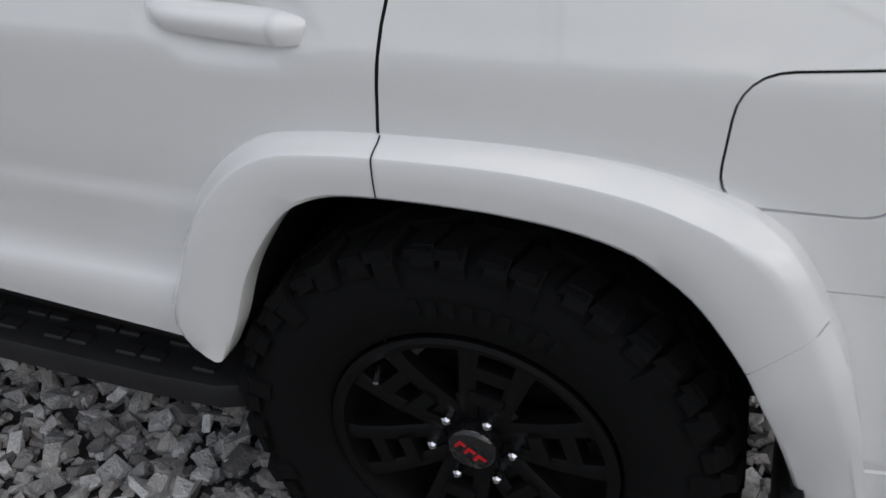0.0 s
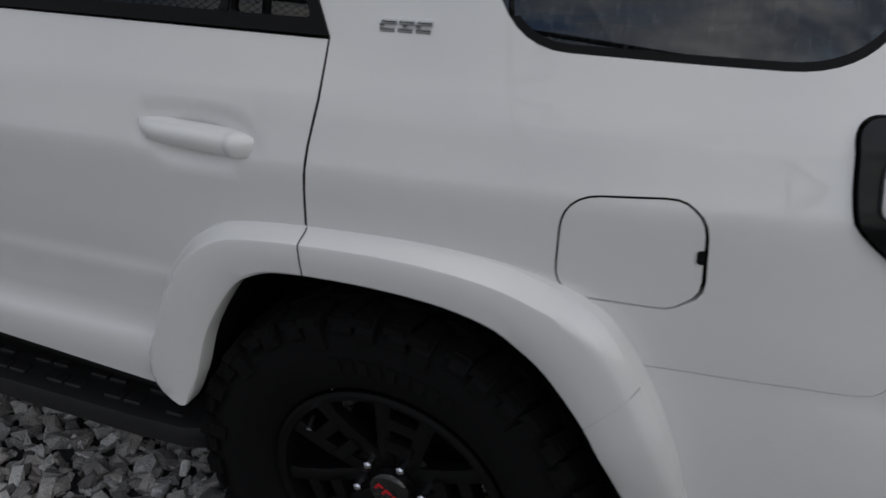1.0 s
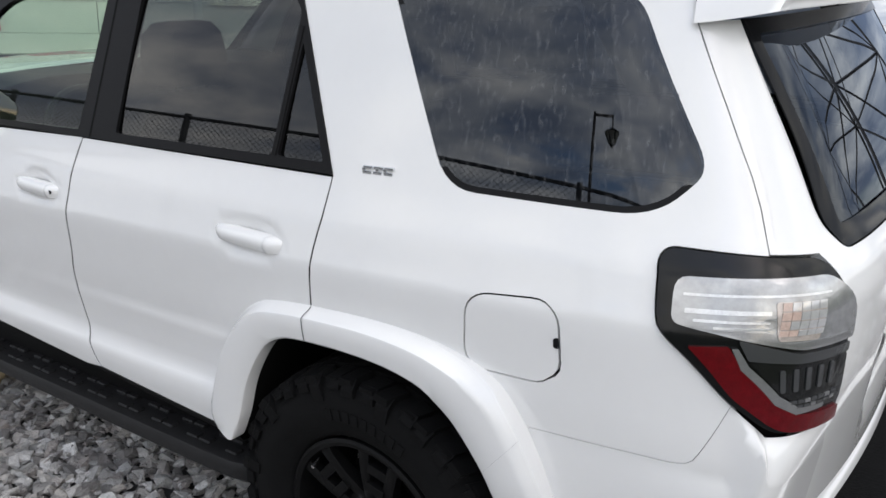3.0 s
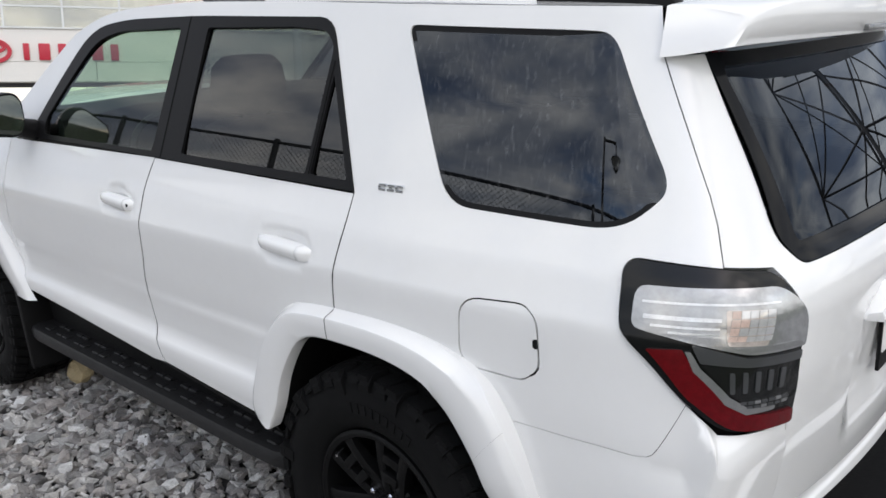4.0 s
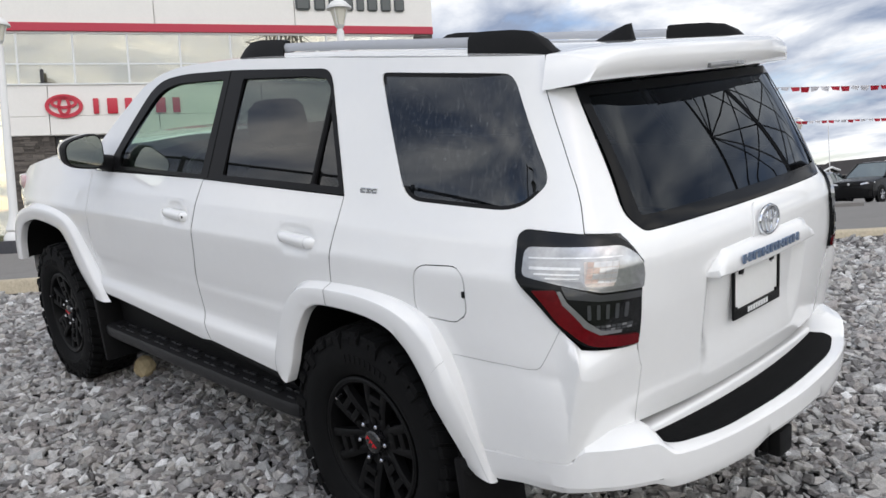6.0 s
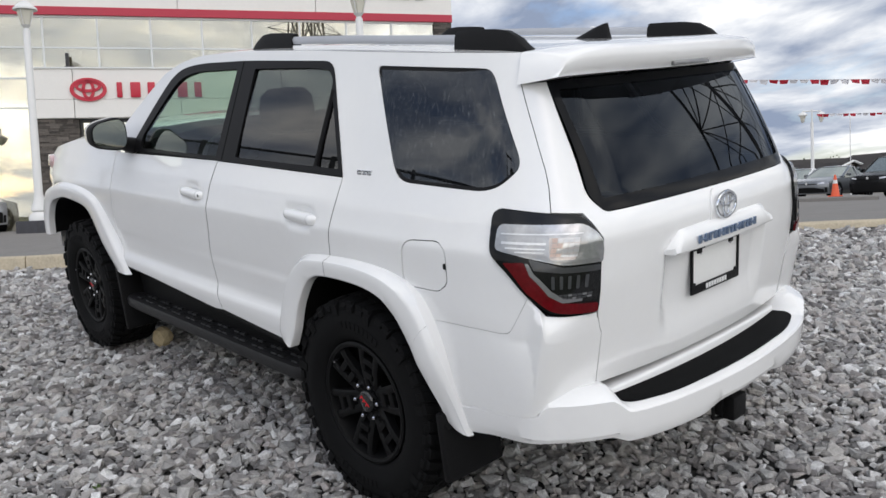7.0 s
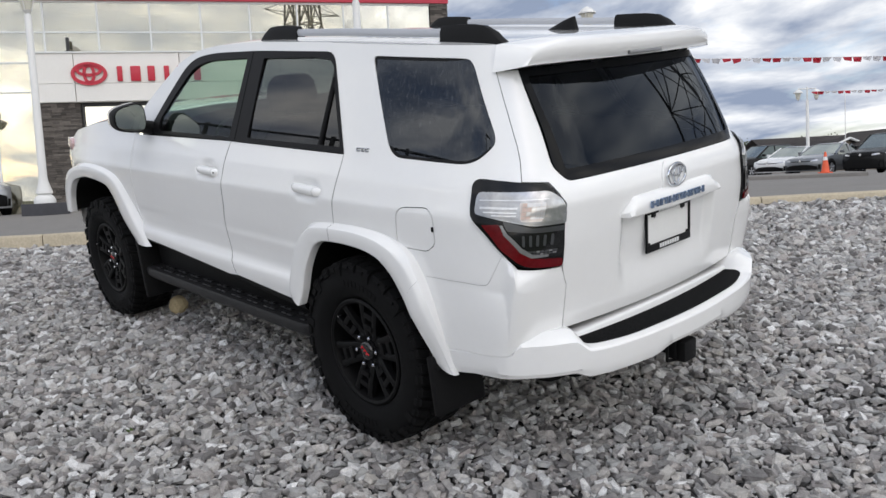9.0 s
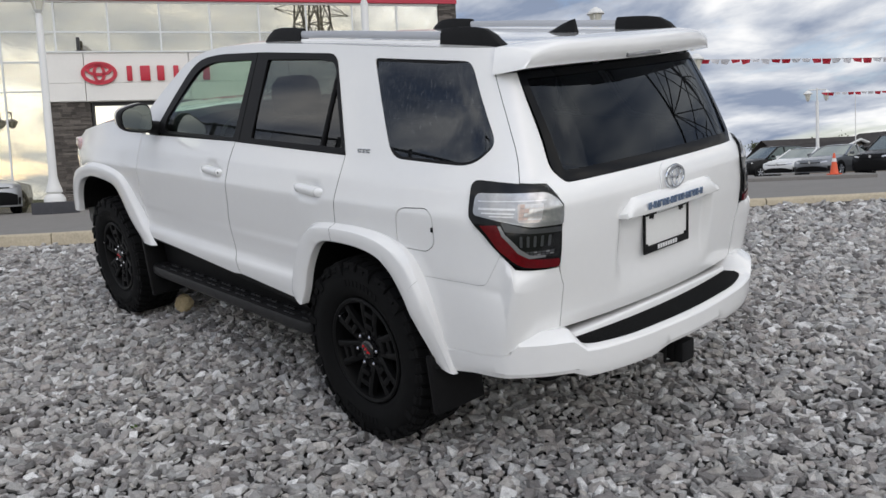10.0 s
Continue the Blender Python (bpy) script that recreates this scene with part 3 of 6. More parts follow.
EDGE = smooth_table([-2.6, -2.2, -1.95, -1.75, -1.58, -1.36, -0.9, -0.3, 0.05, 0.55, 0.9, 1.2], [1.24, 1.46, 1.602, 1.712, 1.760, 1.780, 1.778, 1.750, 1.728, 1.700, 1.683, 1.668], 0.08)


def roof_half(x):
    """Half the roof's width at x."""
    z = float(np.interp(x, *EDGE))
    if x <= TURN_A:
        return half_width(x, z)
    pts = [shell(q, z) for q in np.linspace(TURN_A, 1.3, 30)]
    return -float(np.interp(x, [p[0] for p in pts], [p[1] for p in pts]))


CROWN = 0.024


def roof(x, r):
    """The roof's skin over x and r from -1 (left) to 1 (right)."""
    return (x, r * roof_half(x), float(np.interp(x, *EDGE)) + CROWN * (1 - abs(r) ** 3.2))


def top_line(a, b, n):
    """Where the flank meets the roof, as (s, z)."""
    out = []
    for q in np.linspace(a, b, n):
        z = float(np.interp(q, *EDGE))
        for _ in range(4):
            z = float(np.interp(shell(q, z)[0], *EDGE))
        out.append((float(q), z))
    return out


# outlines on the skin
ARCH_OUT = spline([(-.412, .574), (-.452, .584), (-.482, .610), (-.491, .642), (-.474, .706), (-.414, .838), (-.343, .925), (-.272, .974), (-.200, .990), (-.09, .999), (.08, 1.003), (.225, .991), (.325, .965), (.370, .945), (.407, .918), (.441, .870), (.469, .820), (.495, .765), (.513, .715), (.529, .665), (.542, .615), (.556, .565), (.570, .518), (.581, .484), (.589, .462)], 66)
ARCH_IN = spline([(-.396, .574), (-.389, .584), (-.379, .602), (-.369, .622), (-.350, .660), (-.308, .765), (-.240, .866), (-.184, .904), (-.12, .918), (.02, .922), (.14, .914), (.225, .894), (.272, .866), (.309, .836), (.343, .795), (.378, .745), (.403, .698), (.427, .648), (.446, .600), (.462, .555), (.474, .518), (.488, .487), (.514, .470)], 66)
FRONT_OUT = spline([(-3.50, .70), (-3.47, .86), (-3.36, 1.005), (-3.15, 1.07), (-2.86, 1.082), (-2.58, 1.055), (-2.425, .99), (-2.255, .805), (-2.10, .615)], 60)
FRONT_IN = spline([(-3.40, .70), (-3.37, .82), (-3.27, .93), (-3.10, .975), (-2.95, .986), (-2.67, .962), (-2.56, .90), (-2.435, .75), (-2.26, .615)], 60)
ARCH_MID = [((a + c) / 2, (b + d) / 2) for (a, b), (c, d) in zip(ARCH_OUT, ARCH_IN)]
FRONT_MID = [((a + c) / 2, (b + d) / 2) for (a, b), (c, d) in zip(FRONT_OUT, FRONT_IN)]
SEAM_REAR = [(-.056, 1.289), (-.064, 1.20), (-.078, 1.135), (-.086, 1.065), (-.092, 1.003), (-.093, .955)]
SEAM_MID = spline([(-1.035, 1.303), (-1.054, 1.235), (-1.066, 1.11), (-1.080, .98), (-1.102, .88), (-1.088, .745), (-1.022, .612)], 18)
SEAM_CORNER = [(.29, .832), (.42, .844), (.59, .852), *spline([(.655, .8515), (.70, .858), (.733, .885), (.812, .972)], 12)]
SEAM_FRONT = spline([(-2.225, 1.298), (-2.225, 1.09), (-2.250, .92), (-2.225, .78), (-2.13, .662)], 12)
SILL = [(-1.77, .645), (-1.1, .603)]
LIGHT = rounded([(.656, 1.105, .05), (.660, 1.230, .045), (.95, 1.214, 0), (1.128, 1.206, .06), (1.203, 1.13, .06), (1.226, 1.05, 0), (1.270, .909, .03), (.938, .928, .11), (.785, .985, .05)], 0.03, 8)


def shut_line():
    """The bumper corner's edge along the tailgate: where its skin comes as far in as the tailgate's edge."""
    skin, out = corner_skin(shell), []
    for z in (.505, .56, .62, .68, .74, .80, .83, .845, .86, .88, .905):
        y = shell(float(np.interp(z, [.597, .83, .905], [1.315, 1.312, 1.277])), z)[1] - .004
        a, b = 1.2, 1.5
        for _ in range(30):
            m = (a + b) / 2
            a, b = (m, b) if skin(m, z)[1] < y else (a, m)
        out.append((a, z))
    return out


SHUT = shut_line()
LIGHT_EDGE = [p for p in grow(LIGHT, .002) if p[0] < .84 and p[1] > .96]
LIGHT_EDGE.sort(key=lambda p: math.atan2(p[1] - 1.05, p[0] - 1.0) % (2 * math.pi), reverse=True)
FUEL = rounded([(.325, 1.106), (.511, 1.117), (.510, .949), (.316, .950)], 0.05, 7)
QUARTER_GLASS = rounded([(.032, 1.682, .03), (.612, 1.648, .06), (.803, 1.356, .05), (.64, 1.274, .07), (.235, 1.290, .07)], 0.05, 7)
HATCH = rounded([(1.095, 1.602, 0), (1.172, 1.38, .1), (1.18, 1.262, .035), (1.262, 1.207, .02), (2.438, 1.207, .02), (2.52, 1.262, .035), (2.528, 1.38, .1), (2.605, 1.602, 0)], 0.02)
HATCH_CLEAR = rounded([(1.176, 1.575, .03), (1.236, 1.38, .08), (1.262, 1.246, .02), (2.438, 1.246, .02), (2.464, 1.38, .08), (2.524, 1.575, .03)], 0.02)
SURROUND = rounded([(-2.045, 1.313, 0), (-1.84, 1.525, .10), (-1.63, 1.714, .13), (-1.38, 1.740, .12), (-.9, 1.735, .1), (-.246, 1.708, .055), (-.056, 1.291, 0), (-1.035, 1.303, 0)], 0.03)
FRONT_GLASS = rounded([(-1.905, 1.328, .02), (-1.90, 1.39, .03), (-1.735, 1.54, .08), (-1.58, 1.672, .09), (-1.40, 1.702, .05), (-.995, 1.702, .015), (-1.055, 1.320, .01)], 0.02)
REAR_GLASS = rounded([(-.838, 1.698, .015), (-.40, 1.688, .03), (-.262, 1.675, .03), (-.222, 1.635, .02), (-.255, 1.316, .01), (-.875, 1.323, .01)], 0.02)
SMALL_GLASS = rounded([(-.204, 1.565, .005), (-.088, 1.314, .01), (-.234, 1.316, .01)], 0.01)


def side_panels(car, fn, sign):
    """Doors, wings and flank of one side."""
    doors = {}
    rear = grow([*SEAM_MID, *[p for p in ARCH_MID if p[0] < -0.085 and p[1] > 0.555], *SEAM_REAR[::-1]], -0.0040)
    front = grow([*SEAM_FRONT, *SILL, *SEAM_MID[::-1]], -0.003)
    doors["rear"] = patch("rear_door", rear, fn, PAINT, car, 0.026, sign=sign, label="white rear door")
    doors["front"] = patch("front_door", front, fn, PAINT, car, 0.026, sign=sign, label="white front door")
    for seam, half in ((SEAM_REAR, .0040), (SEAM_MID, .0028)):
        strip = [(x + (.0006 if half > .003 else half), z) for x, z in seam] + [(x - half, z) for x, z in seam[::-1]]
        patch("door_seal", strip, fn, TRIM, car, 0.026, out=-0.0012, depth=0.004, sign=sign)
    fender = [(-2.225, 1.298), (-2.26, 1.335), (-2.62, 1.372), (-2.92, 1.345), (-3.36, 1.280), (-3.56, 1.19), (-3.63, 1.02), (-3.60, .80)]
    fender += [*[p for p in FRONT_MID if p[1] > 0.72], *SEAM_FRONT[::-1][1:]]
    patch("front_wing", grow(fender, -0.0022), fn, PAINT, car, 0.03, sign=sign)
    flank = [*SEAM_REAR, *[p for p in ARCH_MID if p[0] > -0.09 and p[1] > 0.826], *SEAM_CORNER]
    flank += [*LIGHT_EDGE, (.95, 1.2165)]
    flank += [(.952, 1.29), (.944, 1.34), (.900, 1.455), (.835, 1.598), *top_line(.868, -.2874, 26), (-.2874, 1.711), (-.270, 1.694), (-.240, 1.655)]
    patch("quarter_panel", grow(flank, -0.0010), fn, PAINT, car, 0.03, holes=[QUARTER_GLASS, grow(FUEL, 0.0032)], sign=sign)
    skin = corner_skin(fn)
    corner = [(place(skin, x, z), z) for x, z in ARCH_MID if x > 0.2 and .572 < z < 0.822]
    corner += [(place(skin, .60, .578), .578), (place(skin, .80, .592), .592), (place(skin, .852, .599), .599), (1.02, .612), (1.10, .58), (1.13, .505), *SHUT]
    corner += [(.94, .922), (.86, .952), *SEAM_CORNER[::-1]]
    patch("bumper_corner", grow(corner, -0.0008), corner_skin(fn), PAINT, car, 0.022, sign=sign, lines=[[(q, z + o) for q, z in CREASE[3:]] for o in (.005, 0, -.005)] + [[(q, z - .012) for q, z in SHELF[3:-1]]])
    patch("corner_return", [(place(skin, .50, z), z) for z in (.60, .555)] + [(place(skin, .605, z), z) for z in (.56, .60)], skin, PAINT, car, 0.03, out=-.004, depth=0.004, sign=sign)
    rail = [*[p for p in grow(SURROUND, -.003) if p[0] < -.29 and (p[1] > 1.5 or p[0] < -1.6)], (-.2862, 1.708), *top_line(-.2862, -1.70, 24), (-1.77, 1.700), (-1.86, 1.648), (-1.96, 1.588), (-2.06, 1.524), (-2.16, 1.457), (-2.28, 1.37), (-2.2, 1.317)]
    patch("roof_side", rail, fn, PAINT, car, 0.035, sign=sign)
    patch("fuel_flap" if sign > 0 else "flank_cover", FUEL, fn, PAINT, car, 0.02, out=-0.0015, depth=0.012, sign=sign)
    if sign > 0:
        notch = rounded([(.5055, 1.046), (.5115, 1.048), (.5115, 1.026), (.5055, 1.028)], 0.004)
        patch("finger_notch", notch, fn, TRIM, car, 0.01, out=0.0012, depth=0.003, sign=sign)
    # black surround with its panes
    trim = patch("window_surround", SURROUND, fn, TRIM, car, 0.035, out=0.004, depth=0.02, holes=[FRONT_GLASS, REAR_GLASS, SMALL_GLASS], sign=sign, label="satin black window frames")
    for name, outline, mat, text in (("window_pane", FRONT_GLASS, GLASS_LIGHT, "clear greenish front side window"), ("window_pane", REAR_GLASS, GLASS_DARK, "tinted rear side window"), ("window_pane", SMALL_GLASS, GLASS_DARK, "tinted fixed side window")):
        patch(name, grow(outline, 0.004), pane(fn), mat, trim, 0.05, out=-0.006, depth=0.002, sign=sign, label=text)
    groove = [(-.948, 1.736), (-.942, 1.736), (-.992, 1.304), (-.999, 1.304)]
    patch("door_gap", groove, fn, UNDER, trim, 0.05, out=0.0048, depth=0.003, sign=sign)
    bm = bmesh.new()
    tube(bm, fn(-.214, 1.600), fn(-.2445, 1.318), 0.009, sides=6)
    part("window_bar", bm, TRIM, trim)
    patch("quarter_window", grow(QUARTER_GLASS, 0.006), pane(fn), GLASS_WET if sign > 0 else GLASS_DARK, car, 0.05, out=-0.005, depth=0.002, sign=sign, label="dark tinted cargo window with dried drips")
    ring = grow(QUARTER_GLASS, 0.004)
    patch("window_seal", ring, fn, TRIM, car, 0.05, out=-0.0045, depth=0.01, holes=[grow(QUARTER_GLASS, -0.012)], sign=sign)
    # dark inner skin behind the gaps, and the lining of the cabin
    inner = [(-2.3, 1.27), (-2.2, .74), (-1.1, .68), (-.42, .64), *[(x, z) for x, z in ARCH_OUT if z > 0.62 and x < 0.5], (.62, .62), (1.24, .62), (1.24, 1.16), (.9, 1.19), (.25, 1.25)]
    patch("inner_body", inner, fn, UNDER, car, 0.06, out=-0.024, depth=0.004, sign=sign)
    lining = [(-.26, 1.70), (-.07, 1.25), (.93, 1.22), (.82, 1.66), (.05, 1.71)]
    patch("pillar_lining", lining, fn, LINING, car, 0.06, out=-0.035, depth=0.004, holes=[grow(QUARTER_GLASS, 0.01)], sign=sign)
    return doors


def flare(name, outer, inner, fn, sign, car, label=""):
    """A wheel-arch flare swept along the arch."""
    skin = corner_skin(fn) if "rear" in name else fn
    bm = bmesh.new()
    rows = []
    n = len(outer)
    for i, ((ox, oz), (ix, iz)) in enumerate(zip(outer, inner)):
        ob = Vector(skin(place(skin, ox, oz), oz))
        out = -1 if sign > 0 else 1
        base = abs(ob.y)
        row = []
        # across: body edge, crest, outer face, rolled lip, turned in
        top = 0.936 if "rear" in name else 0.922
        share = 0.30
        if "rear" in name and i > n * 0.4:
            top = float(np.interp(oz, [.47, .52, .57, .62, .67, .72, .77], [.877, .884, .893, .906, .918, .928, .936]))
            share = float(np.interp(oz, [.90, .985], [.78, .30]))
        crest = max(base + (top - base) * share, base + 0.006)
        top = max(top, crest + 0.003)
        for k, w in ((0.0, base - 0.006), (0.012, crest - 0.008), (0.075, crest - 0.0005), (0.15, crest + (top - crest) * 0.62), (0.21, top - 0.0025), (0.27, top - 0.0004), (0.62, top - 0.001), (0.92, top - 0.004), (0.975, top - 0.008), (1.0, top - 0.016), (1.0, top - 0.045)):
            row.append((ox + (ix - ox) * k, out * max(w, base - 0.004 if k < 0.5 else 0), oz + (iz - oz) * k))
        rows.append(row)
    loft(bm, rows)
    for end in (rows[0], rows[-1]):
        bm.faces.new([bm.verts.new(p) for p in end])
    bmesh.ops.remove_doubles(bm, verts=bm.verts, dist=0.0008)
    fl = part(name, bm, PAINT, car, label, angle=30)
    if "rear" in name:
        bm = bmesh.new()
        strip = []
        o = .0012 * (-1 if sign > 0 else 1)
        for k in range(1, len(rows[0]) - 1):
            line = [r[k] for r in rows if r[k][2] > .80 and r[k][0] < .1]
            xs = [p[0] for p in line]
            y, z = (float(np.interp(-.089, xs, [p[c] for p in line])) for c in (1, 2))
            strip.append([(-.0901, y + o, z + .0008), (-.0879, y + o, z + .0008)])
        loft(bm, strip)
        part("joint", bm, TRIM, fl)
        i = min((i for i in range(n) if outer[i][0] > 0), key=lambda i: abs(outer[i][1] - .830))
        bm = bmesh.new()
        strip = [[(x - .0006, y + o, z - .0007), (x + .0004, y + o, z + .0007)] for x, y, z in rows[i][1:-1]]
        loft(bm, strip)
        part("joint", bm, TRIM, fl)
    return fl


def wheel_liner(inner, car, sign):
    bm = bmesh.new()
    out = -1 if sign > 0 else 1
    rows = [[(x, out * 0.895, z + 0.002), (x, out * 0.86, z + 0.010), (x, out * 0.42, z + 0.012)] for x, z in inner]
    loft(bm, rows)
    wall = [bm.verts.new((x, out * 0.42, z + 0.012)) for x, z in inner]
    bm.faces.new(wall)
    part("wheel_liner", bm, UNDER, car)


def build_wheel(car):
    """One wheel about the y axis, its face at -y; returns the part."""
    wheel = new("wheel")
    wheel.parent = car
    tagged(wheel, "black off-road wheel with chunky tyre")
    B = 0.240
    bm = bmesh.new()
    prof = [(B, -.095), (B + .012, -.118), (B + .030, -.128), (.300, -.142), (.330, -.143), (.362, -.137), (.385, -.128), (.402, -.105), (.406, -.06), (.407, 0),
            (.406, .06), (.402, .105), (.385, .128), (.362, .137), (.30, .143), (B + .03, .13), (B, .095)]
    revolve(bm, prof, 72)
    part("tyre", bm, RUBBER, wheel, angle=60)
    bm = bmesh.new()
    rnd = random.Random(3)

    def lug(a, r0, r1, y0, y1, da, skew=0.0, drop=0.0):
        pts = []
        for y, sk in ((y0, -skew), (y1, skew)):
            for r in (r0, r1):
                for s in (-1, 1):
                    t = a + sk + s * da * (0.86 if r == r1 else 1.0)
                    rr = r - (drop if y == y0 and r == r1 else 0)
                    pts.append(bm.verts.new((rr * math.cos(t), y, rr * math.sin(t))))
        p = pts
        for f in ((0, 1, 3, 2), (4, 6, 7, 5), (0, 4, 5, 1), (2, 3, 7, 6), (0, 2, 6, 4), (1, 5, 7, 3)):
            bm.faces.new([p[i] for i in f])

    n = 23
    for i in range(n):
        a = 2 * math.pi * i / n
        w = math.pi / n
        for s in (-1, 1):
            # shoulder blocks of two lengths, each split by a sipe, that wrap on to the sidewall
            long = i % 2
            j = rnd.uniform(-.06, .06) * w
            y0, y1 = (-.136 - .004 * long, -.080) if s < 0 else (.080, .136 + .004 * long)
            lug(a + j - w * .46, .394, .4205, y0, y1 - .006 * long, w * .36, .024 * s, .008 if s < 0 else 0)
            lug(a + j + w * .40, .394, .4190, y0 + .005, y1, w * .38, .024 * s, .012 if s < 0 else 0)
            if s < 0:
                lug(a + j - w * .44, .372 - .022 * long, .413, -.1430, -.122, w * .37, 0.0, .024)
                lug(a + j + w * .40, .384 - .010 * long, .411, -.1415, -.122, w * .35, 0.0, .022)
            # hooked blocks in the middle
            lug(a + w * (.5 if s < 0 else -.3), .398, .421, s * .040 - .034, s * .040 + .012, w * .66, .05 * s)
            lug(a + w * (1.0 if s < 0 else .2), .398, .4205, s * .040 + .014, s * .040 + .034, w * .52, -.03 * s)
            lug(a + w * (1.42 if s < 0 else .75), .398, .420, s * .034 - .024, s * .034 + .034, w * .30, -.04 * s)
    tagged(part("tread", bm, RUBBER, wheel, smooth=False), "chunky tread blocks", kind="stuff")
    # low lettering-like ridges on the sidewall
    bm = bmesh.new()
    for k in range(2):
        for i in range(9):
            a = math.pi * k + 1.1 + i * 0.085
            m = Matrix.Rotation(-a, 4, "Y") @ Matrix.Translation((.318, -.1435, 0))
            box(bm, (-.014, -.0022, -.009), (.014, .0022, .009), m=m)
    tagged(part("sidewall_relief", bm, RUBBER, wheel, smooth=False), "raised sidewall ribs", kind="stuff")
    bm = bmesh.new()
    revolve(bm, [(B + .004, -.112), (B + .004, -.120), (B - .004, -.124), (B - .016, -.119), (B - .020, -.104), (B - .026, -.06), (B - .030, .09), (B + .004, .11)], 72)
    part("rim", bm, RIM, wheel, angle=40)
    bm = bmesh.new()
    for k in range(6):
        a = math.pi / 3 * k + 0.30
        turn = Matrix.Rotation(-a, 4, "Y")
        for s in (-1, 1):
            rows = []
            for r, c, w, y, d in ((.050, .024, .018, -.085, .05), (.085, .029, .0150, -.094, .045), (.140, .036, .0150, -.106, .034), (.190, .043, .0150, -.112, .026), (.228, .050, .019, -.112, .022)):
                c *= s
                rows.append([(r, y + 0.004, c - w), (r, y, c - w * 0.55), (r, y, c + w * 0.55), (r, y + 0.004, c + w), (r, y + d, c + w), (r, y + d, c - w)])
            vs = loft(bm, rows, closed=True)
            bmesh.ops.transform(bm, matrix=turn, verts=[v for row in vs for v in row])
        for r, h in ((.118, .028), (.172, .036)):
            box(bm, (r - .014, -.108, -h), (r + .012, -.070, h), 0.003, turn)
    part("spokes", bm, RIM, wheel, angle=40)
    bm = bmesh.new()
    revolve(bm, [(.0005, -.080), (.062, -.080), (.090, -.086), (.100, -.078), (.100, -.03), (.0005, -.03)], 40)
    part("hub", bm, RIM, wheel, angle=40)
    bm = bmesh.new()
    revolve(bm, [(.0005, -.112), (.036, -.112), (.042, -.108), (.045, -.100), (.047, -.08)], 36)
    part("centre_cap", bm, GLOSS_BLACK, wheel, angle=40)
    bm = bmesh.new()
    for x, w in ((-.0215, .015), (-.002, .017), (.019, .019)):
        box(bm, (x - w * .5, -.1145, -.0085), (x - w * .12, -.111, .0085), 0.002, Matrix.Rotation(0.62, 4, "Y"))
        box(bm, (x - w * .3, -.1145, .0025), (x + w * .5, -.111, .0085), 0.002, Matrix.Rotation(0.62, 4, "Y"))
    part("cap_mark", bm, RED, wheel, "red mark across the cap")
    for k in range(6):
        a = math.pi / 3 * k + 0.12
        bm = bmesh.new()
        c = Vector((.070 * math.cos(a), 0, .070 * math.sin(a)))
        tube(bm, c + Vector((0, -.080, 0)), c + Vector((0, -.108, 0)), .0092, .0088, 6)
        tube(bm, c + Vector((0, -.108, 0)), c + Vector((0, -.112, 0)), .0088, .005, 6)
        part("wheel_nut", bm, STEEL, wheel)
    bm = bmesh.new()
    c = Vector((-.150, -.108, .145))
    tube(bm, c, c + Vector((0.006, -.030, -.006)), .0055, .0045, 8)
    part("tyre_valve", bm, STEEL, wheel)
    bm = bmesh.new()
    revolve(bm, [(.0005, -.02), (.155, -.02), (.155, .0), (.0005, .0)], 40)
    part("brake_disc", bm, UNDER, wheel, angle=40)
    return wheel


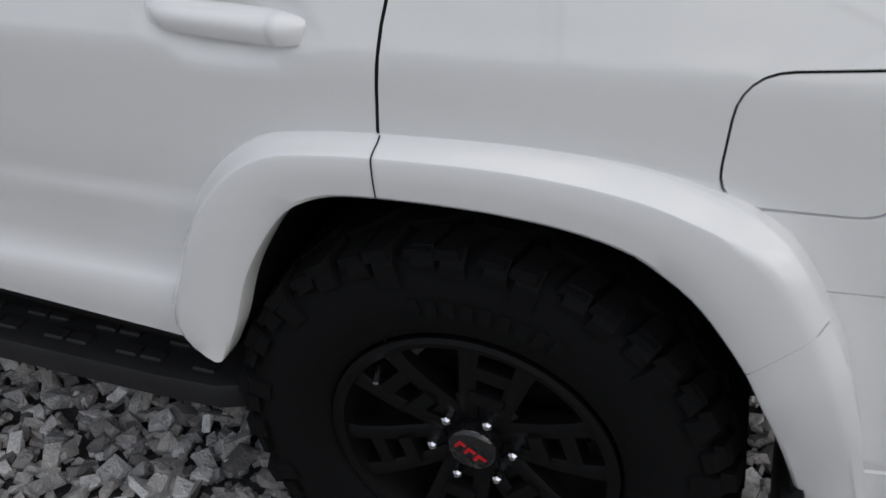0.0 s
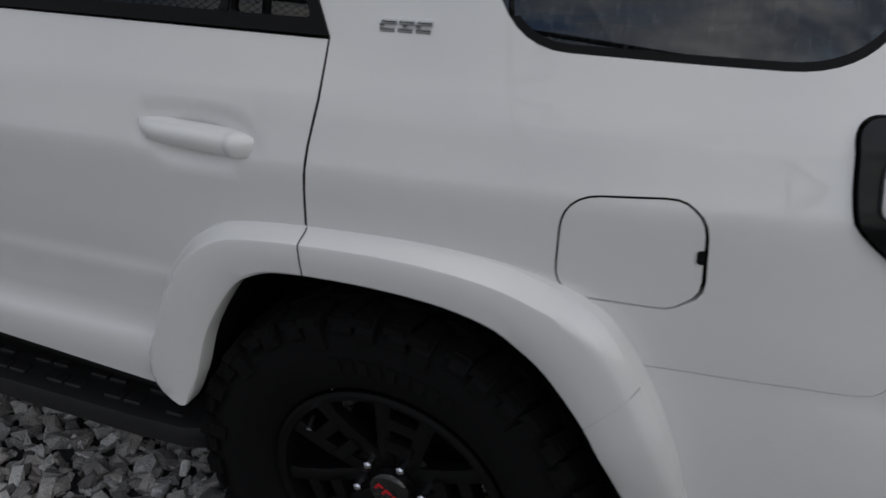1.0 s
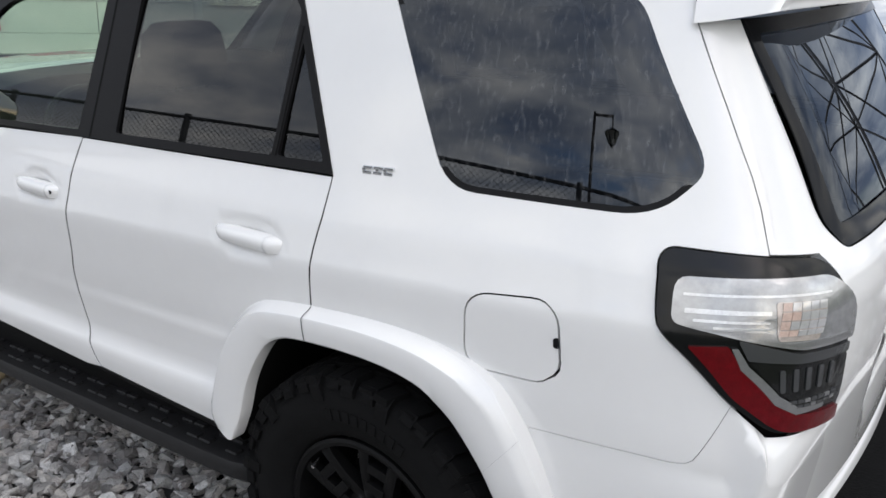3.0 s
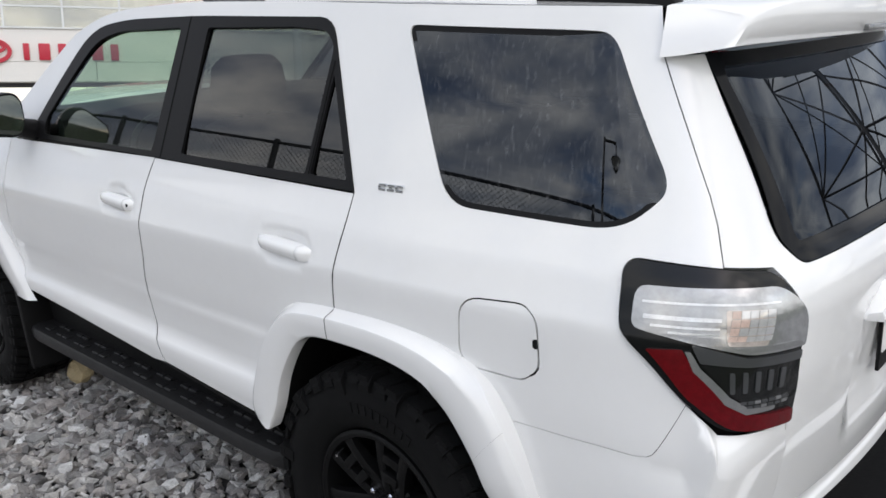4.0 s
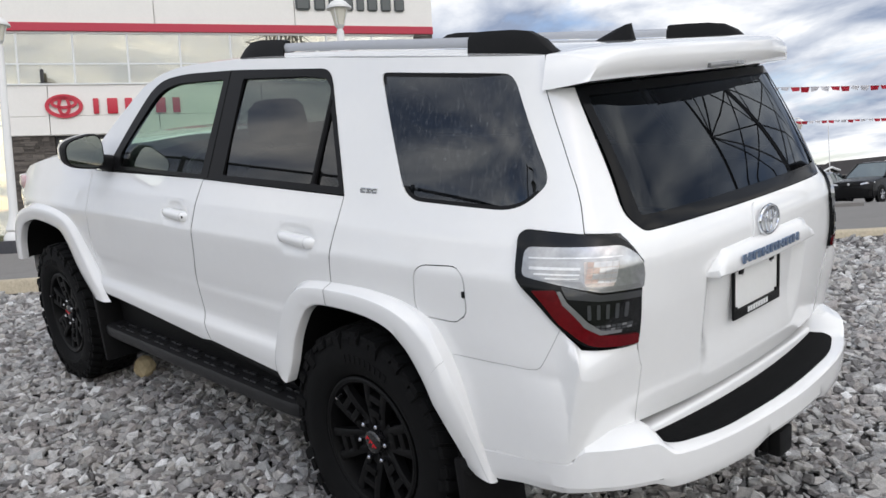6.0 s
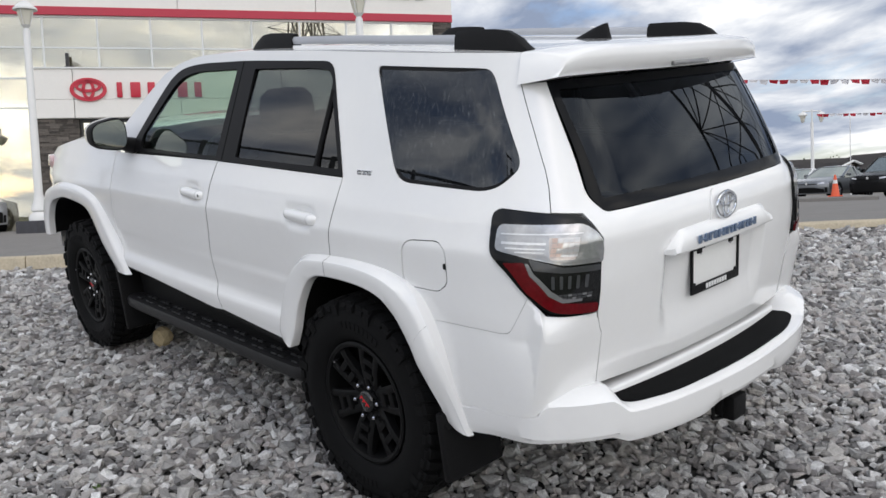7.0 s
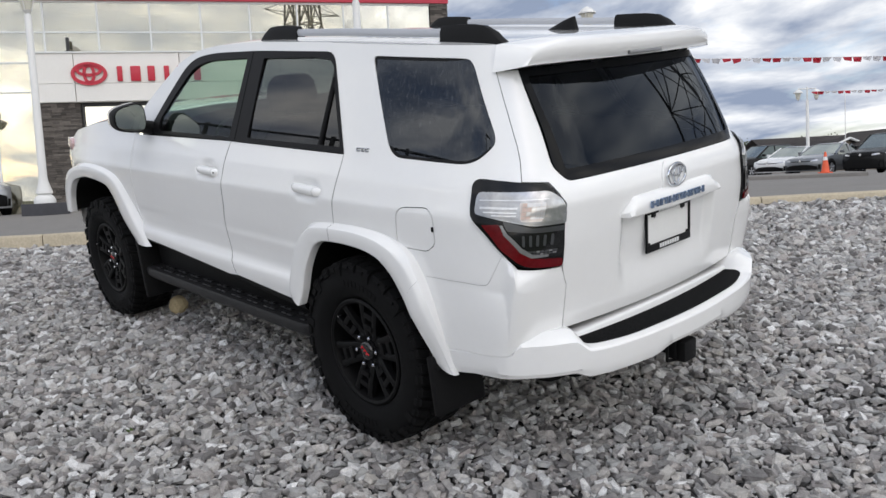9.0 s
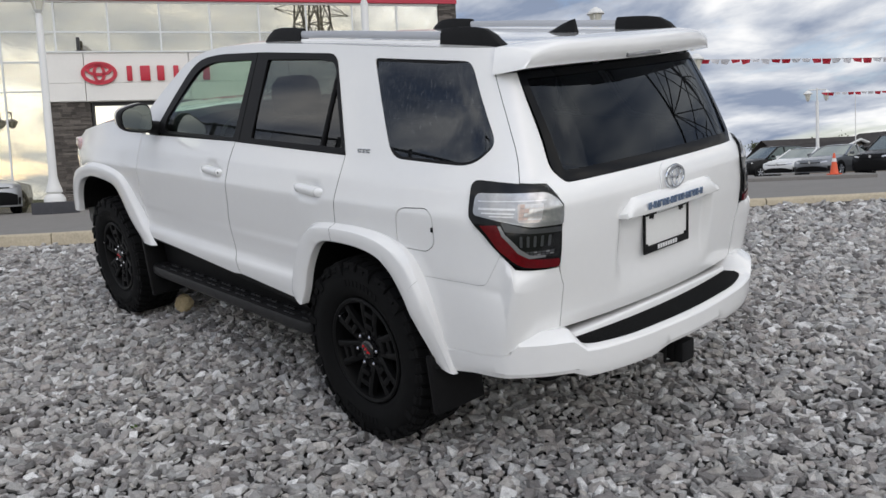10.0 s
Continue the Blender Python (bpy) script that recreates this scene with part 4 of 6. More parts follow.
def build_tail_light(car, fn, sign):
    lamp = patch("tail_light", grow(LIGHT, -0.002), fn, LAMP_BLACK, car, 0.025, out=0.010, depth=0.05, sign=sign, label="angular tail lamp with clear, smoked and red lenses")
    clear = rounded([(.690, 1.110, .02), (.690, 1.184, .03), (1.12, 1.181, .05), (1.198, 1.140, .04), (1.217, 1.070, .01), (1.025, 1.068, .03), (.805, 1.093, .03)], 0.02)
    patch("clear_lens", clear, fn, LENS_CLEAR, lamp, 0.02, out=0.019, depth=0.012, sign=sign)
    shelf = rounded([(.745, 1.104, .006), (.93, 1.098, .01), (.945, 1.081, .01), (1.19, 1.083, .01), (1.208, 1.0735, .006), (1.03, 1.0725, .02), (.812, 1.096, .02)], 0.006)
    patch("grey_shelf", shelf, fn, LENS_GREY, lamp, 0.02, out=0.0200, depth=0.004, sign=sign)
    amber = rounded([(.925, 1.147), (1.085, 1.145), (1.075, 1.083), (.945, 1.085)], 0.01)
    patch("indicator", amber, fn, LENS_AMBER, lamp, 0.02, out=0.0205, depth=0.004, sign=sign)
    for i in range(5):
        for j in range(4):
            a, z = .944 + i * .0275, 1.092 + j * .0138
            cell = [(a, z), (a + .0255, z), (a + .0265, z + .0118), (a + .001, z + .0118)]
            patch("indicator_facet", cell, fn, LENS_ORANGE if i < 1 or (i < 2 and j % 2 == 0) else LENS_FACET, lamp, 0.03, out=0.0225, depth=0.003, sign=sign)
    for z, a, b, h in ((1.156, .71, 1.10, .0022), (1.130, .715, .915, .004), (1.1155, .735, .915, .0022), (1.106, .78, .915, .0018)):
        bar = rounded([(a, z + h), (b, z + h * .8), (b, z - h * .8), (a, z - h)], 0.002)
        patch("lens_rib", bar, fn, LENS_RIB, lamp, 0.03, out=0.0215, depth=0.004, sign=sign)
    band = rounded([(.84, 1.088, .01), (1.02, 1.062, .01), (1.212, 1.062, .005), (1.215, 1.045, .005), (1.02, 1.046, .01), (.862, 1.055, .005)], 0.005)
    patch("grey_band", band, fn, LED, lamp, 0.02, out=0.0175, depth=0.008, sign=sign)
    smoke = rounded([(.862, 1.053, .01), (1.214, 1.044, .01), (1.236, .956, .01), (1.05, .970, .03), (.95, 1.002, .03)], 0.01)
    patch("smoked_lens", smoke, fn, LENS_SMOKE, lamp, 0.02, out=0.016, depth=0.01, sign=sign)
    for i in range(5):
        s = .965 + i * 0.047
        cell = rounded([(s - .010, 1.038), (s + .008, 1.038), (s + .013, 1.000), (s - .006, 1.000)], 0.005)
        patch("led_cell", cell, fn, LED, lamp, 0.02, out=0.0185, depth=0.004, sign=sign)
    for i in range(7):
        s = 1.005 + i * .028
        for z in (.971, .979):
            cell = [(s, z), (s + .023, z), (s + .022, z + .0055), (s - .001, z + .0055)]
            patch("reverse_facet", cell, fn, LED if (i + (z > .975)) % 3 else LENS_GREY, lamp, 0.03, out=0.0185, depth=0.004, sign=sign)
    silver = [(.822, 1.075), (.838, 1.075), (.862, 1.046), (.958, .995), (1.04, .972), (1.15, .969), (1.15, .9615), (1.035, .960), (.944, .981), (.840, 1.040)]
    patch("silver_edge", silver, fn, LENS_GREY, lamp, 0.02, out=0.0185, depth=0.006, sign=sign)
    red = rounded([(.722, 1.075, .005), (.815, 1.078, .005), (.838, 1.048, .02), (.945, .985, .05), (1.035, .960, .03), (1.242, .946, .005), (1.256, .917, .01), (.964, .932, .085), (.806, .991, .03)], 0.01)
    patch("red_lens", red, fn, LENS_RED, lamp, 0.02, out=0.0175, depth=0.012, sign=sign)
    return lamp


def build_bumper(car):
    bm = bmesh.new()
    skin = corner_skin(shell)
    half = [(x, skin(place(skin, x, .53), .53)[1] - .001) for x in (.55, .58, .62, .68, .74, .79, .835)]
    half += [(.862, -.829), (.885, -.813), (.907, -.790), (.95, -.744), (.99, -.685), (1.03, -.61), (1.068, -.515), (1.098, -.38), (1.118, -.20), (1.127, 0)]
    count = 141
    line = spline(half + [(x, -y) for x, y in half[-2::-1]], count)
    rows = []
    for i, (x, y) in enumerate(line):
        p, q = line[max(i - 1, 0)], line[min(i + 1, count - 1)]
        d = Vector((q[0] - p[0], q[1] - p[1])).normalized()
        nx, ny = d.y, -d.x
        a = abs(y)
        k = min(max((a - 0.588) / 0.066, 0), 1)
        ear = k * k * (3 - 2 * k)
        k = min(max((x - 0.850) / 0.035, 0), 1) if a > .7 else 1.0
        flank = 1 - k * k * (3 - 2 * k)
        k = min(max((a - 0.16) / 0.13, 0), 1)
        low = 0.496 - 0.022 * k * k * (3 - 2 * k) + 0.024 * ear - flank * float(np.interp(x, [.56, .68, .85], [.034, .014, .003]))
        top = (0.593 + 0.070 * ear) * (1 - flank) + float(np.interp(x, [.55, .60, .85], [.570, .577, .600])) * flank
        row = []
        deep = .20 - .05 * ear - .12 * flank
        e = ear * (1 - flank)
        for inward, z in ((deep, top - .012 * (1 - flank)), (deep * .5, top), (.014 + .045 * e, top), (.004 + .010 * e, top - .003 - .020 * e), (0.0, top - .010 - .022 * e), (0.001, min(.555, top - .014)), (.003, .52), (.006, low + .024), (.013, low + .006), (.024, low), (.16, low + .004)):
            row.append((x - nx * inward, y - ny * inward, z))
        rows.append(row)
    loft(bm, rows)
    for end in (rows[0], rows[-1]):
        bm.faces.new([bm.verts.new(v) for v in end])
    bmesh.ops.remove_doubles(bm, verts=bm.verts, dist=0.0005)
    bumper = part("rear_bumper", bm, PAINT, car, "white moulded rear bumper", angle=30)
    # tread pad, lying in the bumper's top
    pad = rounded([(-.588, .907, .004), (.588, .907, .004), (.555, 1.008, .04), (.393, 1.066, .15), (0, 1.096, .2), (-.393, 1.066, .15), (-.555, 1.008, .04)], 0.03)
    patch("step_pad", [(y, x) for y, x in pad], lambda u, v: (v, u, 0.5950), PAD, bumper, 0.04, out=0.004, depth=0.012, label="black rubber step pad", sign=-1)
    # raised lip between the pad and the tailgate
    bm = bmesh.new()
    rows = []
    for y in np.linspace(-.586, .586, 41):
        a = abs(y)
        xf, zt = .964 - .044 * (a / .586) ** 2, .632 - .018 * (a / .586) ** 2
        rows.append([(.84, y, zt - .010), (xf - .055, y, zt), (xf - .010, y, zt - .001), (xf - .003, y, zt - .005), (xf, y, zt - .012), (xf + .003, y, .590)])
    loft(bm, rows)
    part("bumper_lip", bm, PAINT, bumper, angle=40)
    bm = bmesh.new()
    box(bm, (0.60, -.62, .46), (0.98, .62, .56), 0.03)
    part("bumper_beam", bm, UNDER, bumper)
    hitch = bmesh.new()
    box(hitch, (0.78, -.04, .385), (1.02, .04, .465), 0.006)
    box(hitch, (1.0, -.055, .375), (1.045, .055, .475), 0.008)
    box(hitch, (1.04, -.045, .365), (1.085, .045, .455), 0.010)
    tube(hitch, (1.02, -.075, .44), (1.02, -.075, .37), 0.007)
    tube(hitch, (1.02, -.075, .37), (1.03, .0, .355), 0.007)
    part("tow_hitch", hitch, BLACK, bumper, "black tow-hitch receiver")


def build_spoiler(car):
    bm = bmesh.new()
    rows = []
    for f in np.linspace(-1, 1, 49):
        a = abs(f)
        end = 0.886 - 0.075 * a ** 2.2
        top, low = [], []
        for u in (0, .2, .4, .6, .75, .87, .95, .985, 1.0):
            x = 0.664 + u * (end - 0.664)
            w = float(np.interp(x, [.665, .72, .80, .88], [.648, .640, .615, .575]))
            drop = float(np.interp(u, [0, .35, .6, .85, .95, 1.0], [0, .002, .010, .024, .034, .052]))
            zt = float(np.interp(x, *EDGE)) + (CROWN + .012 * u) * (1 - a ** (3.2 + 6 * u)) - drop * .6
            zb = 1.598 + (.013 + .006 * a) * u ** 1.3 + 0.004 * (1 - a ** 4)
            top.append((x, f * (w - .026), max(zt, zb + .004)))
            low.append((x - .012 * (u > .97), f * w, zb))
        rows.append(top + low[::-1])
    loft(bm, rows, closed=True)
    sp = part("roof_spoiler", bm, PAINT, car, "white tailgate spoiler", angle=80)
    bm = bmesh.new()
    box(bm, (0.850, -.110, 1.6200), (0.8845, .110, 1.6350), 0.003)
    part("brake_lamp", bm, LENS_GREY, sp, "pale grey high-level brake lamp")


def build_rails(car):
    for s in (-1, 1):
        rail = new("roof_rail")
        rail.parent = car
        tagged(rail, "silver roof rail with black end feet")
        y = s * 0.572
        zx = lambda x: float(np.interp(x, *EDGE)) + CROWN * (1 - 0.84 ** 3.2) - 0.004
        bm = bmesh.new()
        rows = []
        for x in np.linspace(-0.90, 0.42, 20):
            z = zx(x) + 0.037
            rows.append([(x, y - .016, z - .021), (x, y - .019, z), (x, y - .010, z + .011), (x, y + .010, z + .011), (x, y + .019, z), (x, y + .016, z - .021)])
        loft(bm, rows, closed=True)
        part("bar", bm, SILVER, rail, angle=50)
        for foot in ((-1.02, -0.985, -0.93, -0.86, -0.78, -0.70, -0.68), (0.665, 0.625, 0.57, 0.50, 0.42, 0.345, 0.335)):
            bm = bmesh.new()
            rows = []
            for x, h in zip(foot, (0.0, 0.034, 0.058, 0.064, 0.063, 0.060, 0.056)):
                z = zx(x) - 0.010
                w = 0.021
                rows.append([(x, y - w - .006, z), (x, y - w, z + h * 0.7 + .010), (x, y - w * 0.5, z + h + .012), (x, y + w * 0.5, z + h + .012), (x, y + w, z + h * 0.7 + .010), (x, y + w + .006, z)])
            loft(bm, rows, closed=True)
            part("foot", bm, BLACK, rail, "black plastic foot", angle=40)
        bm = bmesh.new()
        rows = []
        for x in np.linspace(-0.72, 0.36, 14):
            z = zx(x)
            rows.append([(x, y - .022, z), (x, y - .018, z + .012), (x, y + .018, z + .012), (x, y + .022, z)])
        loft(bm, rows)
        part("rail_strip", bm, PAINT, rail)


def build_roof(car):
    bm = bmesh.new()
    rows = []
    for x in np.linspace(-1.70, 0.663, 60):
        rows.append([roof(x, r) for r in np.concatenate([np.linspace(-1, -0.7, 8), np.linspace(-0.6, 0.6, 9), np.linspace(0.7, 1, 8)])])
    loft(bm, rows)
    part("roof", bm, PAINT, car)
    bm = bmesh.new()
    rows = [[(x, y * 0.97, z - 0.035) for x, y, z in (roof(x, r) for r in np.linspace(-1, 1, 17))] for x in np.linspace(-1.66, 0.70, 20)]
    loft(bm, rows)
    part("roof_lining", bm, LINING, car)
    bm = bmesh.new()
    rows = []
    for x, h, w in ((.385, .0, .022), (.42, .018, .026), (.47, .040, .024), (.515, .056, .018), (.535, .060, .012), (.541, .030, .016), (.545, .0, .022)):
        z = roof(x, 0)[2] - 0.004
        rows.append([(x, -w, z), (x, -w * 0.6, z + h * 0.6), (x, -w * 0.15, z + h), (x, w * 0.15, z + h), (x, w * 0.6, z + h * 0.6), (x, w, z)])
    loft(bm, rows, closed=True)
    part("aerial_fin", bm, BLACK, car, "black shark-fin aerial", angle=50)


def build_tailgate(car):
    outline = [(.841, 1.60), (.905, 1.457), (.949, 1.34), (.957, 1.29), (.955, 1.219), (1.137, 1.212), (1.218, 1.135), (1.233, 1.05), (1.277, .905), (1.312, .83), (1.315, .652)]
    mid = 2 * (TURN_B + FLAT)
    outline += [(mid - s, z) for s, z in outline[::-1]]
    gate_ob = patch("tailgate", outline, gate, PAINT, car, 0.026, holes=[grow(HATCH, 0.002)], depth=0.02, label="white tailgate with a hollow round the plate")
    def dome(s, z):
        x, y, z = shell(s, z)
        u = (z - 1.21) / 0.39
        return (x + 0.046 * u * (1 - u), y, z)
    patch("rear_window", grow(HATCH, 0.0), dome, GLASS_REAR, gate_ob, 0.04, out=-0.006, depth=0.002, label="dark tinted rear window")
    patch("window_border", grow(HATCH, -.001), dome, BORDER, gate_ob, 0.02, out=0.0005, depth=0.003, holes=[HATCH_CLEAR], label="black printed window border")
    # handle trim over the plate
    bm = bmesh.new()
    rows = []
    for y in (-1, -.985, -.965, -.93, -.88, -.84, -.80, -.70, -.5, -.25, 0, .25, .5, .70, .80, .84, .88, .93, .965, .985, 1):
        a = abs(y)
        w = y * 0.335
        zl, zt = 1.024 + .004 * a, 1.104 - 0.006 * a ** 2 - 0.058 * max(0, (a - 0.80) / 0.20)
        d = 0.038 - 0.030 * max(0, (a - 0.965) / 0.035)
        x0 = tail_x(w, 1.06) - 0.004
        rows.append([(x0 - .03, w, zl), (x0 + d - .004, w, zl), (x0 + d, w, zl + .006), (x0 + d * 0.80, w, (zl + zt) / 2 + .01), (x0 + d * 0.5, w, zt - .006), (x0 + 0.004, w, zt), (x0 - 0.03, w, zt)])
    loft(bm, rows, closed=True)
    part("handle_trim", bm, PAINT, gate_ob, "white handle trim with a bright model badge", angle=50)
    mount = rounded([(mid / 2 - .088, 1.096, .01), (mid / 2 - .080, 1.165, .03), (mid / 2 - .045, 1.198, .03), (mid / 2 + .045, 1.198, .03), (mid / 2 + .080, 1.165, .03), (mid / 2 + .088, 1.096, .01)], .02)
    patch("badge_mount", mount, shell, PAINT, gate_ob, .02, out=.007, depth=.010)
    # maker's badge: plain chrome oval with two inner ovals
    bm = bmesh.new()
    x0 = tail_x(0, 1.14) + 0.013
    for cy, cz, ry, rz, r in ((0, 1.142, .062, .044, .0066), (0, 1.158, .042, .018, .0050), (0, 1.142, .019, .036, .0050)):
        ring = []
        for i in range(36):
            t = 2 * math.pi * i / 36
            c = Vector((x0, cy + ry * math.cos(t), cz + rz * math.sin(t)))
            out = Vector((0, math.cos(t), math.sin(t)))
            ring.append([tuple(c + out * (r * math.cos(q)) + Vector((r * math.sin(q), 0, 0))) for q in np.linspace(0, 2 * math.pi, 7)[:-1]])
        ring.append(ring[0])
        loft(bm, ring, closed=True, caps=False)
    part("oval_badge", bm, CHROME, gate_ob, "chrome oval badge", angle=60)
    y = -.205
    for i, w in enumerate((.052, .050, .046, .046, .046, .046, .050)):
        x = tail_x(y, 1.06) + .0335
        bm = bmesh.new()
        box(bm, (x, y, 1.044), (x + .006, y + w * .34, 1.072), 0.002)
        box(bm, (x, y + w * .68, 1.044), (x + .006, y + w, 1.072), 0.002)
        zz = 1.064 if i % 2 else 1.052
        box(bm, (x + .001, y + w * .2, zz), (x + .0055, y + w * .8, zz + .008), 0.001)
        part("badge_shape", bm, BLUE_FILM, gate_ob, "bright bluish badge shape")
        y += w + .007
    # plate with its dark frame
    plate = bmesh.new()
    xp = tail_x(0, 0.93) - 0.018
    box(plate, (xp, -.150, .852), (xp + .003, .150, 1.008), 0.001)
    pl = part("plate", plate, PLATE, gate_ob, "blank white plate in a black frame")
    bm = bmesh.new()
    for lo, hi in (((-.160, .998), (.160, 1.014)), ((-.160, .844), (.160, .874)), ((-.160, .874), (-.149, .998)), ((.149, .874), (.160, .998))):
        box(bm, (xp + .001, lo[0], lo[1]), (xp + .010, hi[0], hi[1]), 0.003)
    for y in (-.105, .105):
        box(bm, (xp + .001, y - .014, .984), (xp + .009, y + .014, 1.000), 0.004)
        box(bm, (xp + .001, y * 1.35 - .010, .870), (xp + .009, y * 1.35 + .010, .884), 0.004)
    part("plate_frame", bm, BLACK, pl, "black plate frame")
    bm = bmesh.new()
    for i in range(8):
        y = -.070 + i * .0178
        box(bm, (xp + .0095, y, .851), (xp + .0115, y + .0135, .869), 0.001)
    for i in range(14):
        y = -.075 + i * .0108
        box(bm, (xp + .0095, y, 1.000), (xp + .0112, y + .007, 1.008))
    tagged(part("frame_lettering", bm, LETTER_WHITE, pl), "pale bars of frame lettering", kind="stuff")
    for y in (-.1, .1):
        bm = bmesh.new()
        tube(bm, (xp + .003, y, .985), (xp + .008, y, .985), .006, sides=10)
        part("plate_screw", bm, STEEL, pl)


def build_steps(car):
    for s in (-1, 1):
        step = new("side_step")
        step.parent = car
        tagged(step, "black running board with raised grip bars")
        bm = bmesh.new()
        rows = []
        for x, w in ((-2.30, -.045), (-2.27, -.01), (-2.20, 0), (-1.4, 0), (-.60, 0), (-.47, -.005), (-.43, -.02), (-.405, -.05)):
            o = .893 + w
            rows.append([(x, s * .66, .445), (x, s * (o - .03), .458), (x, s * (o - .008), .454), (x, s * o, .440), (x, s * (o - .004), .405), (x, s * (o - .03), .382), (x, s * .66, .385)])
        loft(bm, rows, closed=True)
        part("board", bm, STEP_BLACK, step, angle=40)
        k = 0
        for x in np.arange(-2.18, -.50, .085):
            for j, (y0, y1) in enumerate(((.705, .745), (.768, .808), (.828, .858))):
                d = .03 if (k + j) % 2 else 0.0
                bm = bmesh.new()
                box(bm, (x + d, s * y0 if s > 0 else s * y1, .446), (x + d + .048, s * y1 if s > 0 else s * y0, .4635 if j else .458), 0.004, segments=1)
                part("grip_bar", bm, STEP_BLACK, step)
            k += 1
        bm = bmesh.new()
        rows = []
        for x in np.linspace(-2.24, -.44, 10):
            z = float(np.interp(x, [-2.1, -1.77, -1.1, -.5], [.662, .645, .603, .560]))
            rows.append([(x, s * .868, z + .004), (x, s * .875, z - .012), (x, s * .862, z - .035), (x, s * .80, z - .05), (x, s * .79, .46), (x, s * .66, .44)])
        loft(bm, rows)
        part("sill_cover", bm, BLACK, step, angle=35)
        for x in (-1.95, -1.2, -.62):
            bm = bmesh.new()
            box(bm, (x - .03, min(s * .5, s * .80), .38), (x + .03, max(s * .5, s * .80), .42), 0.006)
            part("bracket", bm, UNDER, step)


def build_mirror(car, s):
    bm = bmesh.new()
    rows = []
    out = -1 if s > 0 else 1
    for x, k in ((-2.09, .25), (-2.075, .62), (-2.03, .90), (-1.98, 1.0), (-1.935, 1.0), (-1.925, .97)):
        ring = []
        for i in range(28):
            t = 2 * math.pi * i / 28
            cy, cz = math.cos(t), math.sin(t)
            y = .094 * math.copysign(abs(cy) ** .62, cy) * k
            z = .080 * math.copysign(abs(cz) ** .62, cz) * k * (1 - 0.22 * (y / .094))
            ring.append((x, out * (.966 + y), 1.412 + z))
        rows.append(ring)
    loft(bm, rows, closed=True)
    m = part("door_mirror", bm, BLACK, car, "black-rimmed door mirror", angle=50)
    bm = bmesh.new()
    rows = []
    for x, k in ((-2.098, .25), (-2.083, .66), (-2.040, .92), (-2.010, .985)):
        ring = []
        for i in range(28):
            t = 2 * math.pi * i / 28
            cy, cz = math.cos(t), math.sin(t)
            y = .094 * math.copysign(abs(cy) ** .62, cy) * k
            z = .080 * math.copysign(abs(cz) ** .62, cz) * k
            z *= 1 - 0.22 * (y / .094)
            ring.append((x, out * (.966 + y), 1.416 + z))
        rows.append(ring)
    loft(bm, rows, closed=True)
    part("mirror_cover", bm, PAINT, m, "white mirror cover", angle=50)
    bm = bmesh.new()
    ring = []
    for i in range(28):
        t = 2 * math.pi * i / 28
        cy, cz = math.cos(t), math.sin(t)
        y = .0865 * math.copysign(abs(cy) ** .62, cy)
        z = .072 * math.copysign(abs(cz) ** .62, cz) * (1 - 0.22 * (y / .094))
        ring.append(bm.verts.new((-1.9225 + .02 * y, out * (.966 + y), 1.412 + z)))
    bm.faces.new(ring)
    part("mirror_glass", bm, GLASS_MIRROR, m, smooth=False)
    bm = bmesh.new()
    tube(bm, (-2.0, out * .90, 1.365), (-2.01, out * .81, 1.335), .035, .045, 12)
    part("mirror_foot", bm, TRIM, m)


def door_handle(door, s, fn, hx, hz, lock):
    bm = bmesh.new()
    rows = []
    out = -1 if s > 0 else 1
    for u in (-1, -.97, -.92, -.85, -.75, -.6, -.4, -.2, 0, .2, .4, .55, .61, .63, .72, .82, .90, .95, .98, 1.0):
        x = hx + u * .118
        a = abs(u)
        base = abs(fn(hx, hz)[1]) + 0.006
        lift = .026 * (1 - a ** 6) + .008 + (.003 if u > .62 else 0)
        h = .0195 * (1 - 0.30 * a ** 6) * (1 + .06 * u)
        z = hz + .006 * u * -1
        rows.append([(x, out * (base + lift * .4 - .012), z - h), (x, out * (base + lift * .85), z - h * .85), (x, out * (base + lift), z - h * .2), (x, out * (base + lift), z + h * .4), (x, out * (base + lift * .75), z + h * .95), (x, out * (base + lift * .3 - .012), z + h)])
    loft(bm, rows, closed=True)
    h = part("door_handle", bm, PAINT, door, angle=60)
    if lock:
        bm = bmesh.new()
        y = abs(fn(hx, hz)[1]) + .034
        tube(bm, (hx + .095, out * (y - .006), hz - .002), (hx + .095, out * (y + .0025), hz - .002), .006, sides=12)
        part("key_lock", bm, BLACK, h)


